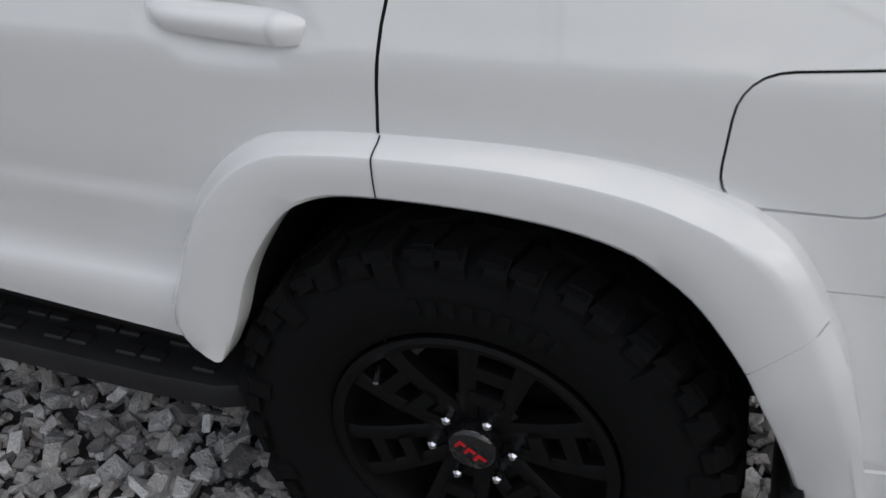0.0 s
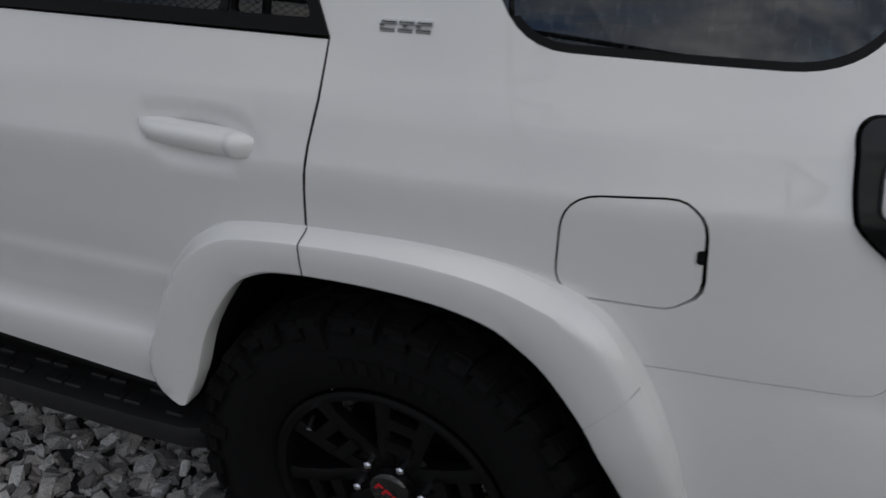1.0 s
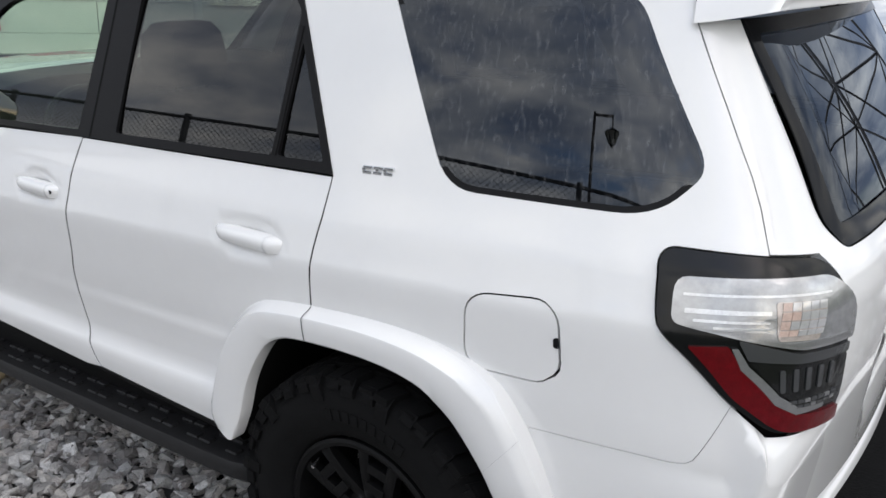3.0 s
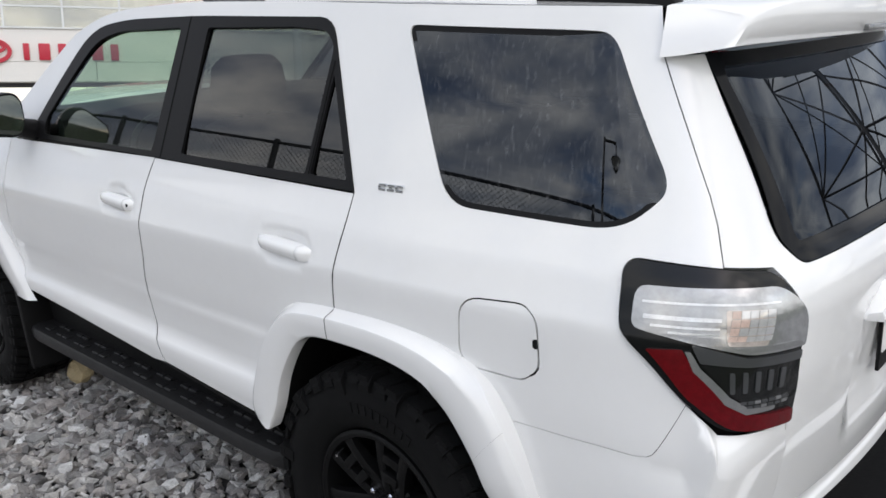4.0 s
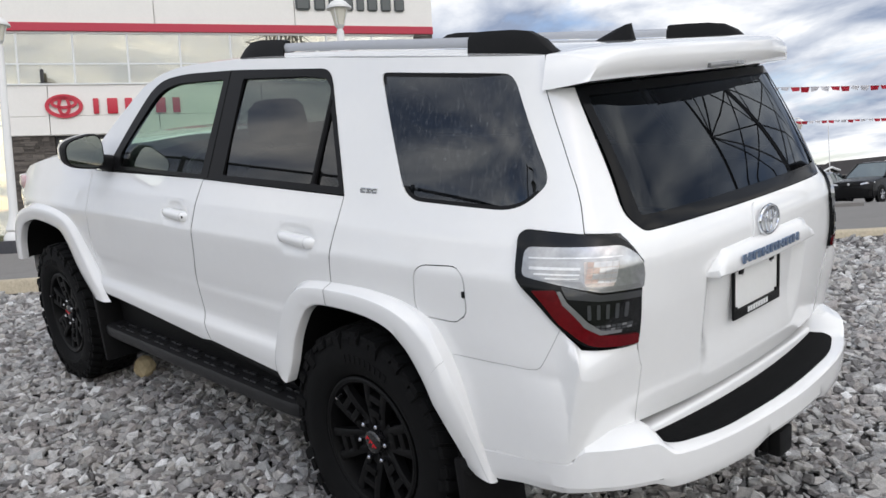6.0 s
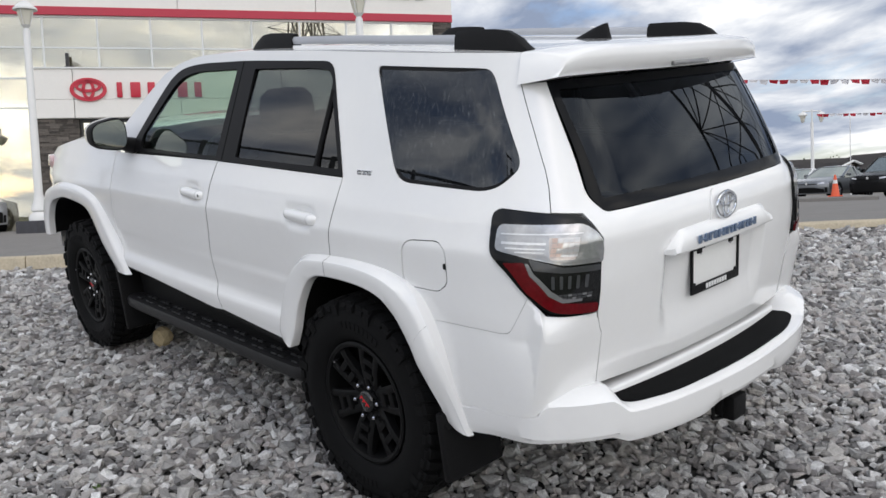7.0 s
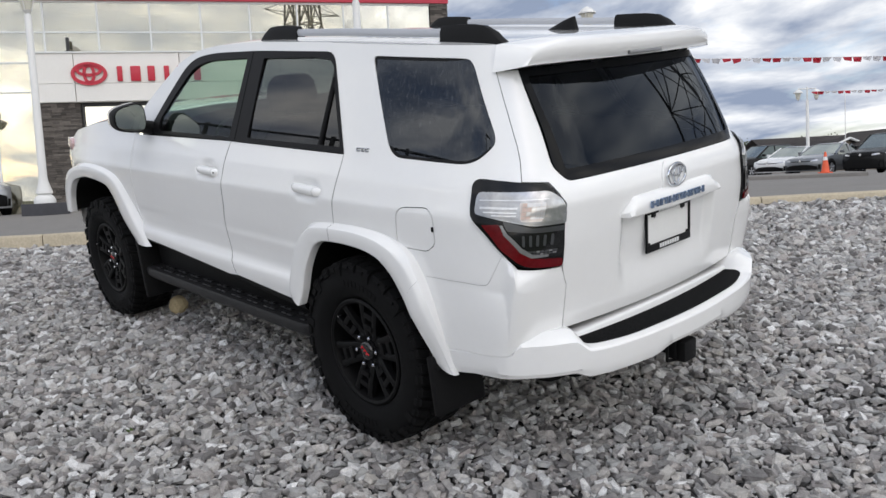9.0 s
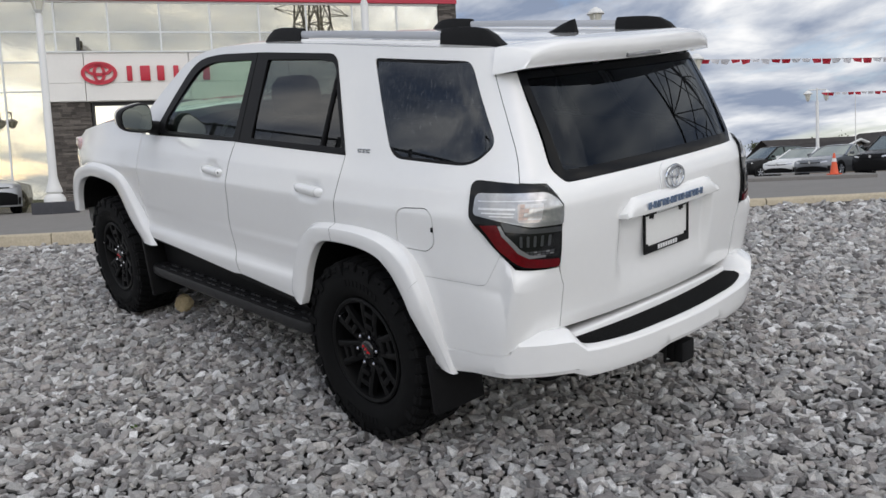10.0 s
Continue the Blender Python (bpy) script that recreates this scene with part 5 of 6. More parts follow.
def seat(car, x, y, w=0.50, name="seat", low=.82):
    sb = new(name)
    sb.parent = car
    tagged(sb, "dark upholstered seat with headrest")
    bm = bmesh.new()
    rows = []
    for z, dx, k in ((low, -.10, .88), (low + .08, -.06, .98), (1.1, .02, 1.0), (1.28, .08, .92), (1.36, .10, .72), (1.38, .105, .5)):
        hw = w / 2 * k
        rows.append([(x + dx - .05, y - hw, z), (x + dx - .07, y - hw * .6, z), (x + dx - .07, y + hw * .6, z), (x + dx - .05, y + hw, z), (x + dx + .05, y + hw, z), (x + dx + .06, y, z), (x + dx + .05, y - hw, z)])
    loft(bm, rows, closed=True)
    part("backrest", bm, UPHOLSTERY, sb, angle=60)
    bm = bmesh.new()
    box(bm, (x - .55, y - w / 2, .74), (x - (.0 if low < .9 else .18), y + w / 2, .90), 0.05)
    part("cushion", bm, UPHOLSTERY, sb)
    bm = bmesh.new()
    rows = []
    for z, k in ((1.40, .75), (1.42, .95), (1.49, 1.0), (1.56, .9), (1.595, .6), (1.60, .3)):
        hw = .118 * k
        rows.append([(x + .06 - .045 * k, y - hw, z), (x + .06 - .06 * k, y, z), (x + .06 - .045 * k, y + hw, z), (x + .15 + .02 * k, y + hw * .9, z), (x + .16 + .02 * k, y, z), (x + .15 + .02 * k, y - hw * .9, z)])
    loft(bm, rows, closed=True)
    part("headrest", bm, UPHOLSTERY, sb, angle=70)
    for d in (-.06, .06):
        bm = bmesh.new()
        tube(bm, (x + .10, y + d, 1.34), (x + .11, y + d, 1.42), .007, sides=6)
        part("headrest_rod", bm, STEEL, sb)


def build_car():
    car = empty("parked_car", SLOPE, "white lifted off-road wagon on black wheels, parked on gravel", "car")
    for fn, sign in ((shell, 1), (shell_right, -1)):
        doors = side_panels(car, fn, sign)
        door_handle(doors["rear"], sign, fn, -.295, 1.125, False)
        door_handle(doors["front"], sign, fn, -1.235, 1.145, True)
        flare("rear_flare", ARCH_OUT, ARCH_IN, fn, sign, car)
        flare("front_flare", FRONT_OUT, FRONT_IN, fn, sign, car)
        wheel_liner(ARCH_IN, car, sign)
        wheel_liner(FRONT_IN, car, sign)
        build_tail_light(car, fn, sign)
        build_mirror(car, sign)
        for x0, z0, z1 in ((.455, .268, .52), (-2.335, .25, .64)):
            bm = bmesh.new()
            y0, y1 = sorted((-sign * .905, -sign * .64))
            box(bm, (x0, y0, z0), (x0 + .035, y1, z1), 0.012, Matrix.Translation((x0, 0, z1)) @ Matrix.Rotation(-0.10, 4, "Y") @ Matrix.Translation((-x0, 0, -z1)))
            part("mud_flap", bm, BLACK, car, "black rubber mud flap")
        # trim badge on the flank
        bm = bmesh.new()
        out = -1 if sign > 0 else 1
        for k in range(3):
            x = .026 + k * .028
            y = abs(fn(x, 1.315)[1])
            y0, y1 = sorted((out * (y - .004), out * (y + .005)))
            box(bm, (x, y0, 1.302), (x + .024, y1, 1.309), 0.0015)
            box(bm, (x + .003, y0, 1.313), (x + .027, y1, 1.320), 0.0015)
            box(bm, (x + .008 * (k % 2), y0, 1.307), (x + .008 + .008 * (k % 2), y1, 1.315), 0.001)
        part("side_badge", bm, CHROME, car, "small chrome badge shapes")
    wheel = build_wheel(car)
    wheel.matrix_basis = pose(AXLE_R, -.755, HUB)
    for x, y, turn in ((AXLE_F, -.755, 0), (AXLE_R, .755, 180), (AXLE_F, .755, 180)):
        w = copy_thing(wheel, pose(x, y, HUB, 0, 37 + 20 * x, turn))
        w.parent = car
    build_tailgate(car)
    build_bumper(car)
    build_roof(car)
    build_spoiler(car)
    build_rails(car)
    build_steps(car)
    # bonnet, windscreen and nose
    bm = bmesh.new()
    rows = []
    for x, z in ((-3.62, 1.12), (-3.57, 1.20), (-3.36, 1.285), (-2.92, 1.35), (-2.62, 1.378), (-2.24, 1.345)):
        w = half_width(x, z) + .002
        rows.append([(x - .10 * (1 - abs(r) ** 2) * (x < -3.3), r * w, z + .075 * (1 - abs(r) ** 2.5) - .004) for r in np.linspace(-1, 1, 15)])
    loft(bm, rows)
    part("bonnet", bm, PAINT, car, angle=40)
    ws = lambda u, v: (-2.29 + .60 * v - .09 * (1 - u * u) * (1 - .6 * v), u * (.77 - .11 * v), 1.345 + .378 * v + .018 * (1 - u * u) * v)
    patch("windscreen", [(-.97, .02), (.97, .02), (.97, .97), (-.97, .97)], ws, GLASS_LIGHT, car, 0.12, depth=0.004, label="windscreen", sign=1)
    patch("windscreen_border", [(-1.0, -.02), (1.0, -.02), (1.0, 1.0), (-1.0, 1.0)], ws, TRIM, car, 0.12, out=-.004, depth=0.004, holes=[rounded([(-.93, .06), (.93, .06), (.93, .93), (-.93, .93)], .08)])
    bm = bmesh.new()
    rows = []
    for z, x in ((1.16, -3.62), (1.0, -3.70), (.80, -3.73), (.60, -3.70), (.50, -3.60)):
        rows.append([(x + .22 * abs(r) ** 3.0, r * (half_width(-3.5, z) + .01), z) for r in np.linspace(-1, 1, 15)])
    loft(bm, rows)
    part("front_bumper", bm, PAINT, car, angle=45)
    for s in (-1, 1):
        bm = bmesh.new()
        rows = []
        for x, k in ((-3.66, .4), (-3.60, .85), (-3.50, 1.0), (-3.42, .8), (-3.38, .3)):
            y = s * (half_width(x, 1.17) - .005)
            rows.append([(x, y - s * .12, 1.13), (x, y + s * .012 * k, 1.165 - .05 * k), (x, y + s * .028 * k, 1.17), (x, y + s * .02 * k, 1.17 + .055 * k), (x, y - s * .12, 1.22)])
        loft(bm, rows, closed=True)
        part("headlight", bm, LENS_PINK, car, "clear headlight with a pinkish tint")
    # cabin
    bm = bmesh.new()
    box(bm, (-2.2, -.74, .66), (-.62, .74, .72), 0.01)
    box(bm, (-.64, -.40, .66), (.90, .40, .72), 0.01)
    box(bm, (-.44, -.74, .945), (.90, .74, .97), 0.01)
    part("cabin_floor", bm, UPHOLSTERY, car)
    bm = bmesh.new()
    rows = []
    for y in np.linspace(-.755, .755, 15):
        hood = .030 * math.exp(-((y + .37) / .20) ** 4)
        rows.append([(-2.27, y, .72), (-2.26, y, 1.345), (-2.13, y, 1.415), (-1.96, y, 1.405 + hood), (-1.88, y, 1.375 + hood), (-1.865, y, 1.33), (-1.93, y, 1.10), (-1.95, y, .72)])
    loft(bm, rows, closed=True)
    part("dashboard", bm, UPHOLSTERY, car)
    for s in (-1, 1):
        bm = bmesh.new()
        y0, y1 = sorted((s * .80, s * .755))
        box(bm, (-2.2, y0, .70), (-.52, y1, 1.312), 0.02)
        box(bm, (-.56, y0, .98), (.40, y1, 1.275), 0.02)
        part("door_card", bm, UPHOLSTERY, car)
    for x, y, w in ((-1.22, -.37, .50), (-1.22, .37, .50)):
        seat(car, x, y, w, "front_seat")
    for y in (-.42, .42):
        seat(car, -.30, y, .56, "rear_seat", .95)
    bm = bmesh.new()
    ring = []
    for i in range(29):
        t = 2 * math.pi * i / 28
        c = Vector((-1.72 - .06 * math.sin(t), -.37 + .185 * math.cos(t), 1.19 + .17 * math.sin(t)))
        ring.append([tuple(c + Vector((.016 * math.cos(q), .016 * math.sin(q) * math.cos(t), .016 * math.sin(q) * math.sin(t)))) for q in np.linspace(0, 2 * math.pi, 7)[:-1]])
    loft(bm, ring, closed=True, caps=False)
    tube(bm, (-1.72, -.37, 1.19), (-1.95, -.37, 1.12), .04)
    part("steering_wheel", bm, UPHOLSTERY, car)
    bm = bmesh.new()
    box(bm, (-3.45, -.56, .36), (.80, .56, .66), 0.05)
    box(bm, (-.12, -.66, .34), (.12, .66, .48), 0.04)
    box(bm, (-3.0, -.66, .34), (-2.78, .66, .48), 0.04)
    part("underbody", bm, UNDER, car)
    return car


build_car()

# ---- dealership ----
FACE = Vector((-24.89, 4.49, 0)), Vector((0.4298, 0.9029, 0)), Vector((0.9029, -0.4298, 0))     # a point of the front, its run, its outward side


def face_frame():
    m = Matrix.Identity(4)
    m.col[0][:3], m.col[1][:3], m.col[2][:3] = FACE[1], -FACE[2], (0, 0, 1)
    m.translation = FACE[0]
    return m


def slab(name, u0, u1, z0, z1, d0, d1, mat, parent, label="", bevel=0.004):
    """A block on the front: u along it, z up, d out towards the street."""
    bm = bmesh.new()
    box(bm, (u0, -d1, z0), (u1, -d0, z1), bevel, segments=1)
    return part(name, bm, mat, parent, label)


def ledge_wall(name, u0, u1, z0, z1, d0, d1, parent, seed):
    """Thin ledge stones in uneven courses."""
    rnd = random.Random(seed)
    bm = bmesh.new()
    z = z0
    while z < z1 - 0.01:
        h = min(rnd.choice((0.045, 0.06, 0.075, 0.09)), z1 - z)
        u = u0
        while u < u1 - 0.005:
            w = min(rnd.uniform(0.14, 0.5), u1 - u)
            out = rnd.uniform(0.0, 0.035)
            made = bmesh.ops.create_cube(bm, size=1.0)["verts"]
            for v in made:
                v.co = Vector((u + w / 2 + v.co.x * (w - 0.006), -(d0 + d1 + out) / 2 + v.co.y * (d1 + out - d0), z + h / 2 + v.co.z * (h - 0.006)))
            u += w
        z += h
    me = bpy.data.meshes.new(name)
    bm.to_mesh(me)
    bm.free()
    me.materials.append(LEDGE)
    ob = new(name, me)
    ob.parent = parent
    return tagged(ob, "dark brown stacked ledge stone", kind="stuff")


def build_dealership():
    b = empty("dealership_building", face_frame(), "white and glass car showroom with red stripe and dark stone piers", "building")
    base = 0.45
    slab("wall", -16, 14.0, base, 9.4, -9.0, -0.10, PANEL_WHITE, b)
    # glass wall of the upper storey and the full-height part at the end
    mulls = [1.02 + 1.565 * k for k in range(-8, 9)]
    for i, u in enumerate(mulls[:-1]):
        top = 7.17
        rows = (5.5, 6.2, top) if u > 0.5 else (base, 4.37, 5.27, 6.2, top)
        for z0, z1 in zip(rows, rows[1:]):
            bm = bmesh.new()
            tilt = 0.004 * ((i * 7 + int(z0 * 10)) % 5 - 2)
            vs = [bm.verts.new(p) for p in ((u + .02, -.02 + tilt, z0 + .02), (u + 1.545, -.02 - tilt, z0 + .02), (u + 1.545, -.02 - tilt, z1 - .02), (u + .02, -.02 + tilt, z1 - .02))]
            bm.faces.new(vs)
            bmesh.ops.solidify(bm, geom=bm.faces[:], thickness=0.012)
            part("window_pane", bm, FACADE_GLASS, b, smooth=False)
    for u in mulls:
        slab("mullion", u - .028, u + .028, 5.46 if u > .9 else base, 7.17, -.05, .05, FRAME_WHITE, b)
    for z, u0 in ((6.2, -11.5), (5.27, -11.5), (4.37, -11.5)):
        slab("transom", u0, 13.5 if z == 6.2 else 0.62, z - .025, z + .025, -.05, .045, FRAME_WHITE, b)
    slab("transom", -11.5, 13.5, 7.11, 7.18, -.05, .055, FRAME_WHITE, b)
    # red stripe, parapet and sign shapes
    slab("stripe", -12, 14.15, 7.18, 7.43, -.1, .14, BAND_RED, b, "red stripe along the parapet")
    for u0, u1 in ((-12, -3.9), (-3.88, 0.6), (.62, 5.0), (5.02, 9.4), (9.42, 14.15)):
        slab("parapet_panel", u0, u1, 7.435, 9.6, -.1, .10, PANEL_WHITE, b)
    u = 9.45
    for w, h, lo in ((.55, .62, 7.92), (.42, .44, 7.92), (.40, .44, 7.92), (.40, .66, 7.92), (.30, .44, 7.92), (.40, .44, 7.92), (.40, .44, 7.92), (.40, .44, 7.92)):
        slab("sign_shape", u, u + w * .88, lo, lo + h, .10, .17, SIGN_DARK, b, "dark raised sign shape", 0.08 * min(w, h) + .02)
        u += w + .07
    # fascia over the entrance, with its red mark
    fz = (4.0, 4.56, 5.48)
    for u0, u1 in ((.60, 1.83), (1.85, 4.95), (4.97, 8.1), (8.12, 11.3)):
        for z0, z1 in zip(fz, fz[1:]):
            slab("fascia_panel", u0, u1, z0 + .004, z1 - .004, -.05, .52, PANEL_WHITE, b)
    slab("fascia_cap", .55, 11.35, 5.48, 5.53, -.05, .56, FRAME_WHITE, b)
    bm = bmesh.new()
    for cu, cz, ru, rz, r in ((2.27, 4.845, .47, .30, .055), (2.27, 4.945, .33, .14, .045), (2.27, 4.845, .14, .26, .045)):
        ring = []
        for i in range(41):
            t = 2 * math.pi * i / 40
            c = Vector((cu + ru * math.cos(t), -.57, cz + rz * math.sin(t)))
            out = Vector((math.cos(t), 0, math.sin(t)))
            ring.append([tuple(c + out * (r * k) + Vector((0, d, 0))) for k, d in ((-1, .045), (-1, -.02), (1, -.02), (1, .045))])
        loft(bm, ring, closed=True, caps=False)
    part("oval_sign", bm, SIGN_RED, b, "red oval sign shape", angle=40)
    # red sign blocks in a row
    u = 2.94
    for k in range(6):
        w = .44
        bm = bmesh.new()
        wide = (.16, .30, .22)[k % 3]
        box(bm, (u + w / 2 - wide / 2, -.59, 4.60), (u + w / 2 + wide / 2, -.525, 5.07), 0.03)
        part("sign_shape", bm, SIGN_RED, b, "red raised sign shape", angle=40)
        u += w + .025
    # piers, entrance glass under the fascia
    ledge_wall("stone_pier", .62, 1.93, base, 3.99, -.05, .40, b, 4)
    ledge_wall("stone_pier", 13.48, 14.12, base, 7.17, -.05, .10, b, 5)
    slab("entrance_head", 1.95, 11.3, 3.90, 3.99, -.05, .30, FRAME_DARK, b)
    slab("entrance_jamb", 1.94, 2.0, base, 3.92, -.05, .30, FRAME_DARK, b)
    for k in range(7):
        u0 = 2.02 + k * 1.32
        for z0, z1 in ((base, 2.9), (2.94, 3.88)):
            slab("entrance_pane", u0, u0 + 1.28, z0, z1, .10, .12, FACADE_GLASS, b, bevel=0)
        slab("entrance_mullion", u0 + 1.28, u0 + 1.32, base, 3.9, .05, .16, FRAME_WHITE, b)
    slab("canopy_soffit", .6, 11.3, 3.99, 4.0, -.05, .5, PANEL_WHITE, b, bevel=0)
    bm = bmesh.new()
    box(bm, (1.66, -.42, 5.53), (1.76, -.30, 5.98), 0.02)
    box(bm, (1.62, -.46, 5.53), (1.90, -.26, 5.57), 0.01)
    part("floodlight", bm, FRAME_DARK, b, "black floodlight on the fascia")


def lantern(bm_cap, bm_glass, x, y, z, k=1.0):
    """A tapered lantern with a domed cap; z is its bottom."""
    tube(bm_glass, (x, y, z + .05 * k), (x, y, z + .42 * k), .11 * k, .21 * k, 8)
    tube(bm_cap, (x, y, z - .04 * k), (x, y, z + .05 * k), .05 * k, .12 * k, 8)
    tube(bm_cap, (x, y, z + .42 * k), (x, y, z + .47 * k), .29 * k, .28 * k, 20)
    tube(bm_cap, (x, y, z + .47 * k), (x, y, z + .58 * k), .27 * k, .17 * k, 20)
    tube(bm_cap, (x, y, z + .58 * k), (x, y, z + .65 * k), .17 * k, .05 * k, 20)
    for i in range(4):
        a = math.pi / 2 * i + .4
        tube(bm_cap, (x + .115 * k * math.cos(a), y + .115 * k * math.sin(a), z + .03 * k), (x + .22 * k * math.cos(a), y + .22 * k * math.sin(a), z + .43 * k), .013 * k, sides=6)


def lamp_post(x, y, z, top, arms=0.0, turn=0.0, pedestal=True):
    post = empty("street_lamp", pose(x, y, z, 0, 0, turn), "white lamp post with classic lantern" if not arms else "white lamp post with two hanging lanterns", "street lamp", "lamp posts")
    h = top - z
    if pedestal:
        bm = bmesh.new()
        box(bm, (-.42, -.42, -.1), (.42, .42, .32), 0.02)
        part("pedestal", bm, PEDESTAL, post, "dark concrete pedestal")
    bm = bmesh.new()
    prof = [(.27, .32), (.27, .40), (.22, .50), (.16, .54), (.21, .58), (.20, .64), (.13, .86), (.105, 1.0), (.085, h - .75), (.06, h - .70)]
    rows = [[(r * math.cos(t), r * math.sin(t), zz) for t in np.linspace(0, 2 * math.pi, 21)[:-1]] for r, zz in prof]
    loft(bm, rows, closed=True)
    part("pole", bm, POST_WHITE, post, angle=50)
    if arms:
        bm = bmesh.new()
        tube(bm, (-arms, 0, h - .05), (arms, 0, h - .05), .035, sides=8)
        tube(bm, (0, 0, h - .75), (0, 0, h + .05), .05, sides=8)
        part("arm", bm, POST_WHITE, post, angle=40)
    for x, low, k in ((-arms, .70, .95), (arms, .70, .95)) if arms else ((0, .66, 1.0),):
        cap, gl = bmesh.new(), bmesh.new()
        lantern(cap, gl, x, 0, h - low, k)
        frame_ob = part("lantern", cap, POST_WHITE, post, angle=40)
        part("lantern_glass", gl, LANTERN, frame_ob, "frosted lantern glass", angle=40)


def pennants(a, b, sag, step, size, seed):
    """A string of red and white pennants between two points."""
    a, b = Vector(a), Vector(b)
    line = empty("pennant_string", Matrix.Translation(a), "string of small red and white pennants", "bunting")
    d = b - a
    n = int(d.length / step)
    at = lambda t: d * t + Vector((0, 0, -4 * sag * t * (1 - t)))
    bm = bmesh.new()
    pts = [at(i / 40) for i in range(41)]
    for p, q in zip(pts, pts[1:]):
        tube(bm, p, q, .008, sides=4)
    part("cord", bm, FLAG_WHITE, line)
    rnd = random.Random(seed)
    side = d.normalized()
    for i in range(n):
        c = at((i + .5) / n)
        w = size * .5
        bm = bmesh.new()
        sway = side.cross(Vector((0, 0, 1))) * rnd.uniform(-.08, .08)
        red = (i // 2) % 2 == 0
        pts = [c - side * w, c + side * w, c + side * w * (.75 if red else .5) + Vector((0, 0, -size * rnd.uniform(.30, .58))) + sway, c - side * w * .75 + Vector((0, 0, -size * rnd.uniform(.28, .58))) + sway]
        f = bm.faces.new([bm.verts.new(p) for p in pts])
        bmesh.ops.solidify(bm, geom=[f], thickness=0.006)
        part("pennant", bm, FLAG_RED if red else FLAG_WHITE, line, smooth=False)


def simple_car(x, y, z, heading, paint, label, suv=False, length=4.7):
    """A parked car seen from afar; its nose points along +x of its own frame."""
    c = empty("parked_car", pose(x, y, z, 0, 0, heading), label, "car", "cars on the lot")
    L, H = length / 2, 1.70 if suv else 1.40
    up = .14 if suv else 0.0
    hood, belt = .96 + up, .93 + up

    def nose(y, z):
        return L * (1 - .13 * (abs(y) / .9) ** 3.2) - .55 * max(0, z - .66 - up) - .25 * max(0, .42 - z)

    bm = bmesh.new()
    rows = []
    for t, zt, zb, w in ((-1, .80, .42, .70), (-.985, belt, .33, .80), (-.90, belt + .05, .24, .88), (-.5, belt + .01, .20, .91), (0, belt - .01, .19, .91), (.30, belt, .20, .91), (.36, hood - .01, .20, .91), (.60, hood - .05, .20, .91), (.80, hood - .13, .21, .89), (.89, hood - .18, .22, .85)):
        xx = t * L
        rows.append([(xx, -w * .9, zb), (xx, -w, zb + .12), (xx, -w, .5), (xx, -w * .985, zt - .16), (xx, -w * .95, zt - .06), (xx, -w * .80, zt - .01), (xx, -w * .45, zt + .012), (xx, w * .45, zt + .012), (xx, w * .80, zt - .01), (xx, w * .95, zt - .06), (xx, w * .985, zt - .16), (xx, w, .5), (xx, w, zb + .12), (xx, w * .9, zb)])
    loft(bm, rows, closed=True)
    part("body", bm, paint, c, angle=40)
    bm = bmesh.new()
    rows = []
    for y in np.linspace(-.86, .86, 15):
        zt = hood - .185 - .05 * (abs(y) / .86) ** 3
        rows.append([(.88 * L - .08, y, .22), (nose(y, .22), y, .22), (nose(y, .40), y, .40), (nose(y, .60) + .02, y, .60), (nose(y, .70 + up), y, .70 + up), (nose(y, zt), y, zt), (.88 * L - .08, y, zt + .02)])
    loft(bm, rows, closed=True)
    part("front_fascia", bm, paint, c, angle=40)
    bm = bmesh.new()
    rows = []
    for y in np.linspace(-.70, .70, 13):
        k = abs(y) / .70
        z0, z1 = .27, .50 + 1.2 * up - .10 * k ** 3
        rows.append([(nose(y, z0) - .10, y, z0), (nose(y, z0) + .014, y, z0), (nose(y, .42) + .02, y, .42), (nose(y, z1) + .03, y, z1), (nose(y, z1) - .10, y, z1)])
    loft(bm, rows, closed=True)
    part("grille", bm, BLACK, c, "black grille", angle=40)
    bm = bmesh.new()
    rows = []
    for y in np.linspace(-.50, .50, 9):
        z0 = .625 + up + .02 * abs(y)
        rows.append([(nose(y, z0) - .08, y, z0), (nose(y, z0) + .016, y, z0), (nose(y, z0 + .035) + .016, y, z0 + .035), (nose(y, z0) - .08, y, z0 + .035)])
    loft(bm, rows, closed=True)
    part("upper_grille", bm, BLACK, c)
    bm = bmesh.new()
    tube(bm, (nose(0, .66 + up) + .005, 0, .675 + up), (nose(0, .66 + up) + .022, 0, .675 + up), .055, sides=12)
    part("nose_badge", bm, CHROME, c)
    # cabin: dark side glass, brighter windscreen, roof and pillars
    rear = -.93 if suv else -.66
    back = rear + (.08 if suv else .30)
    bm = bmesh.new()
    rows = []
    for t, zt, w in ((rear - .05, belt, .80), (back, H - .11, .68), (back + .16, H - .02, .64), (-.16, H - .005, .65), (-.02, H - .045, .66), (.37, hood - .02, .80)):
        rows.append([(t * L, -.86, belt - .05), (t * L, -w, zt - .03), (t * L, -w * .85, zt), (t * L, w * .85, zt), (t * L, w, zt - .03), (t * L, .86, belt - .05)])
    loft(bm, rows, closed=True)
    part("side_glass", bm, CAR_GLASS, c, "dark cabin windows", angle=40)
    bm = bmesh.new()
    rows = []
    for y in np.linspace(-1, 1, 9):
        b = .04 * (1 - y * y)
        rows.append([(.385 * L + b, y * .77, hood - .02), (.18 * L + b, y * .70, (hood + H) / 2 - .018), (-.01 * L + b, y * .61, H - .035)])
    loft(bm, rows)
    part("windscreen", bm, CAR_SCREEN, c, "windscreen that mirrors the sky", angle=60)
    bm = bmesh.new()
    rows = []
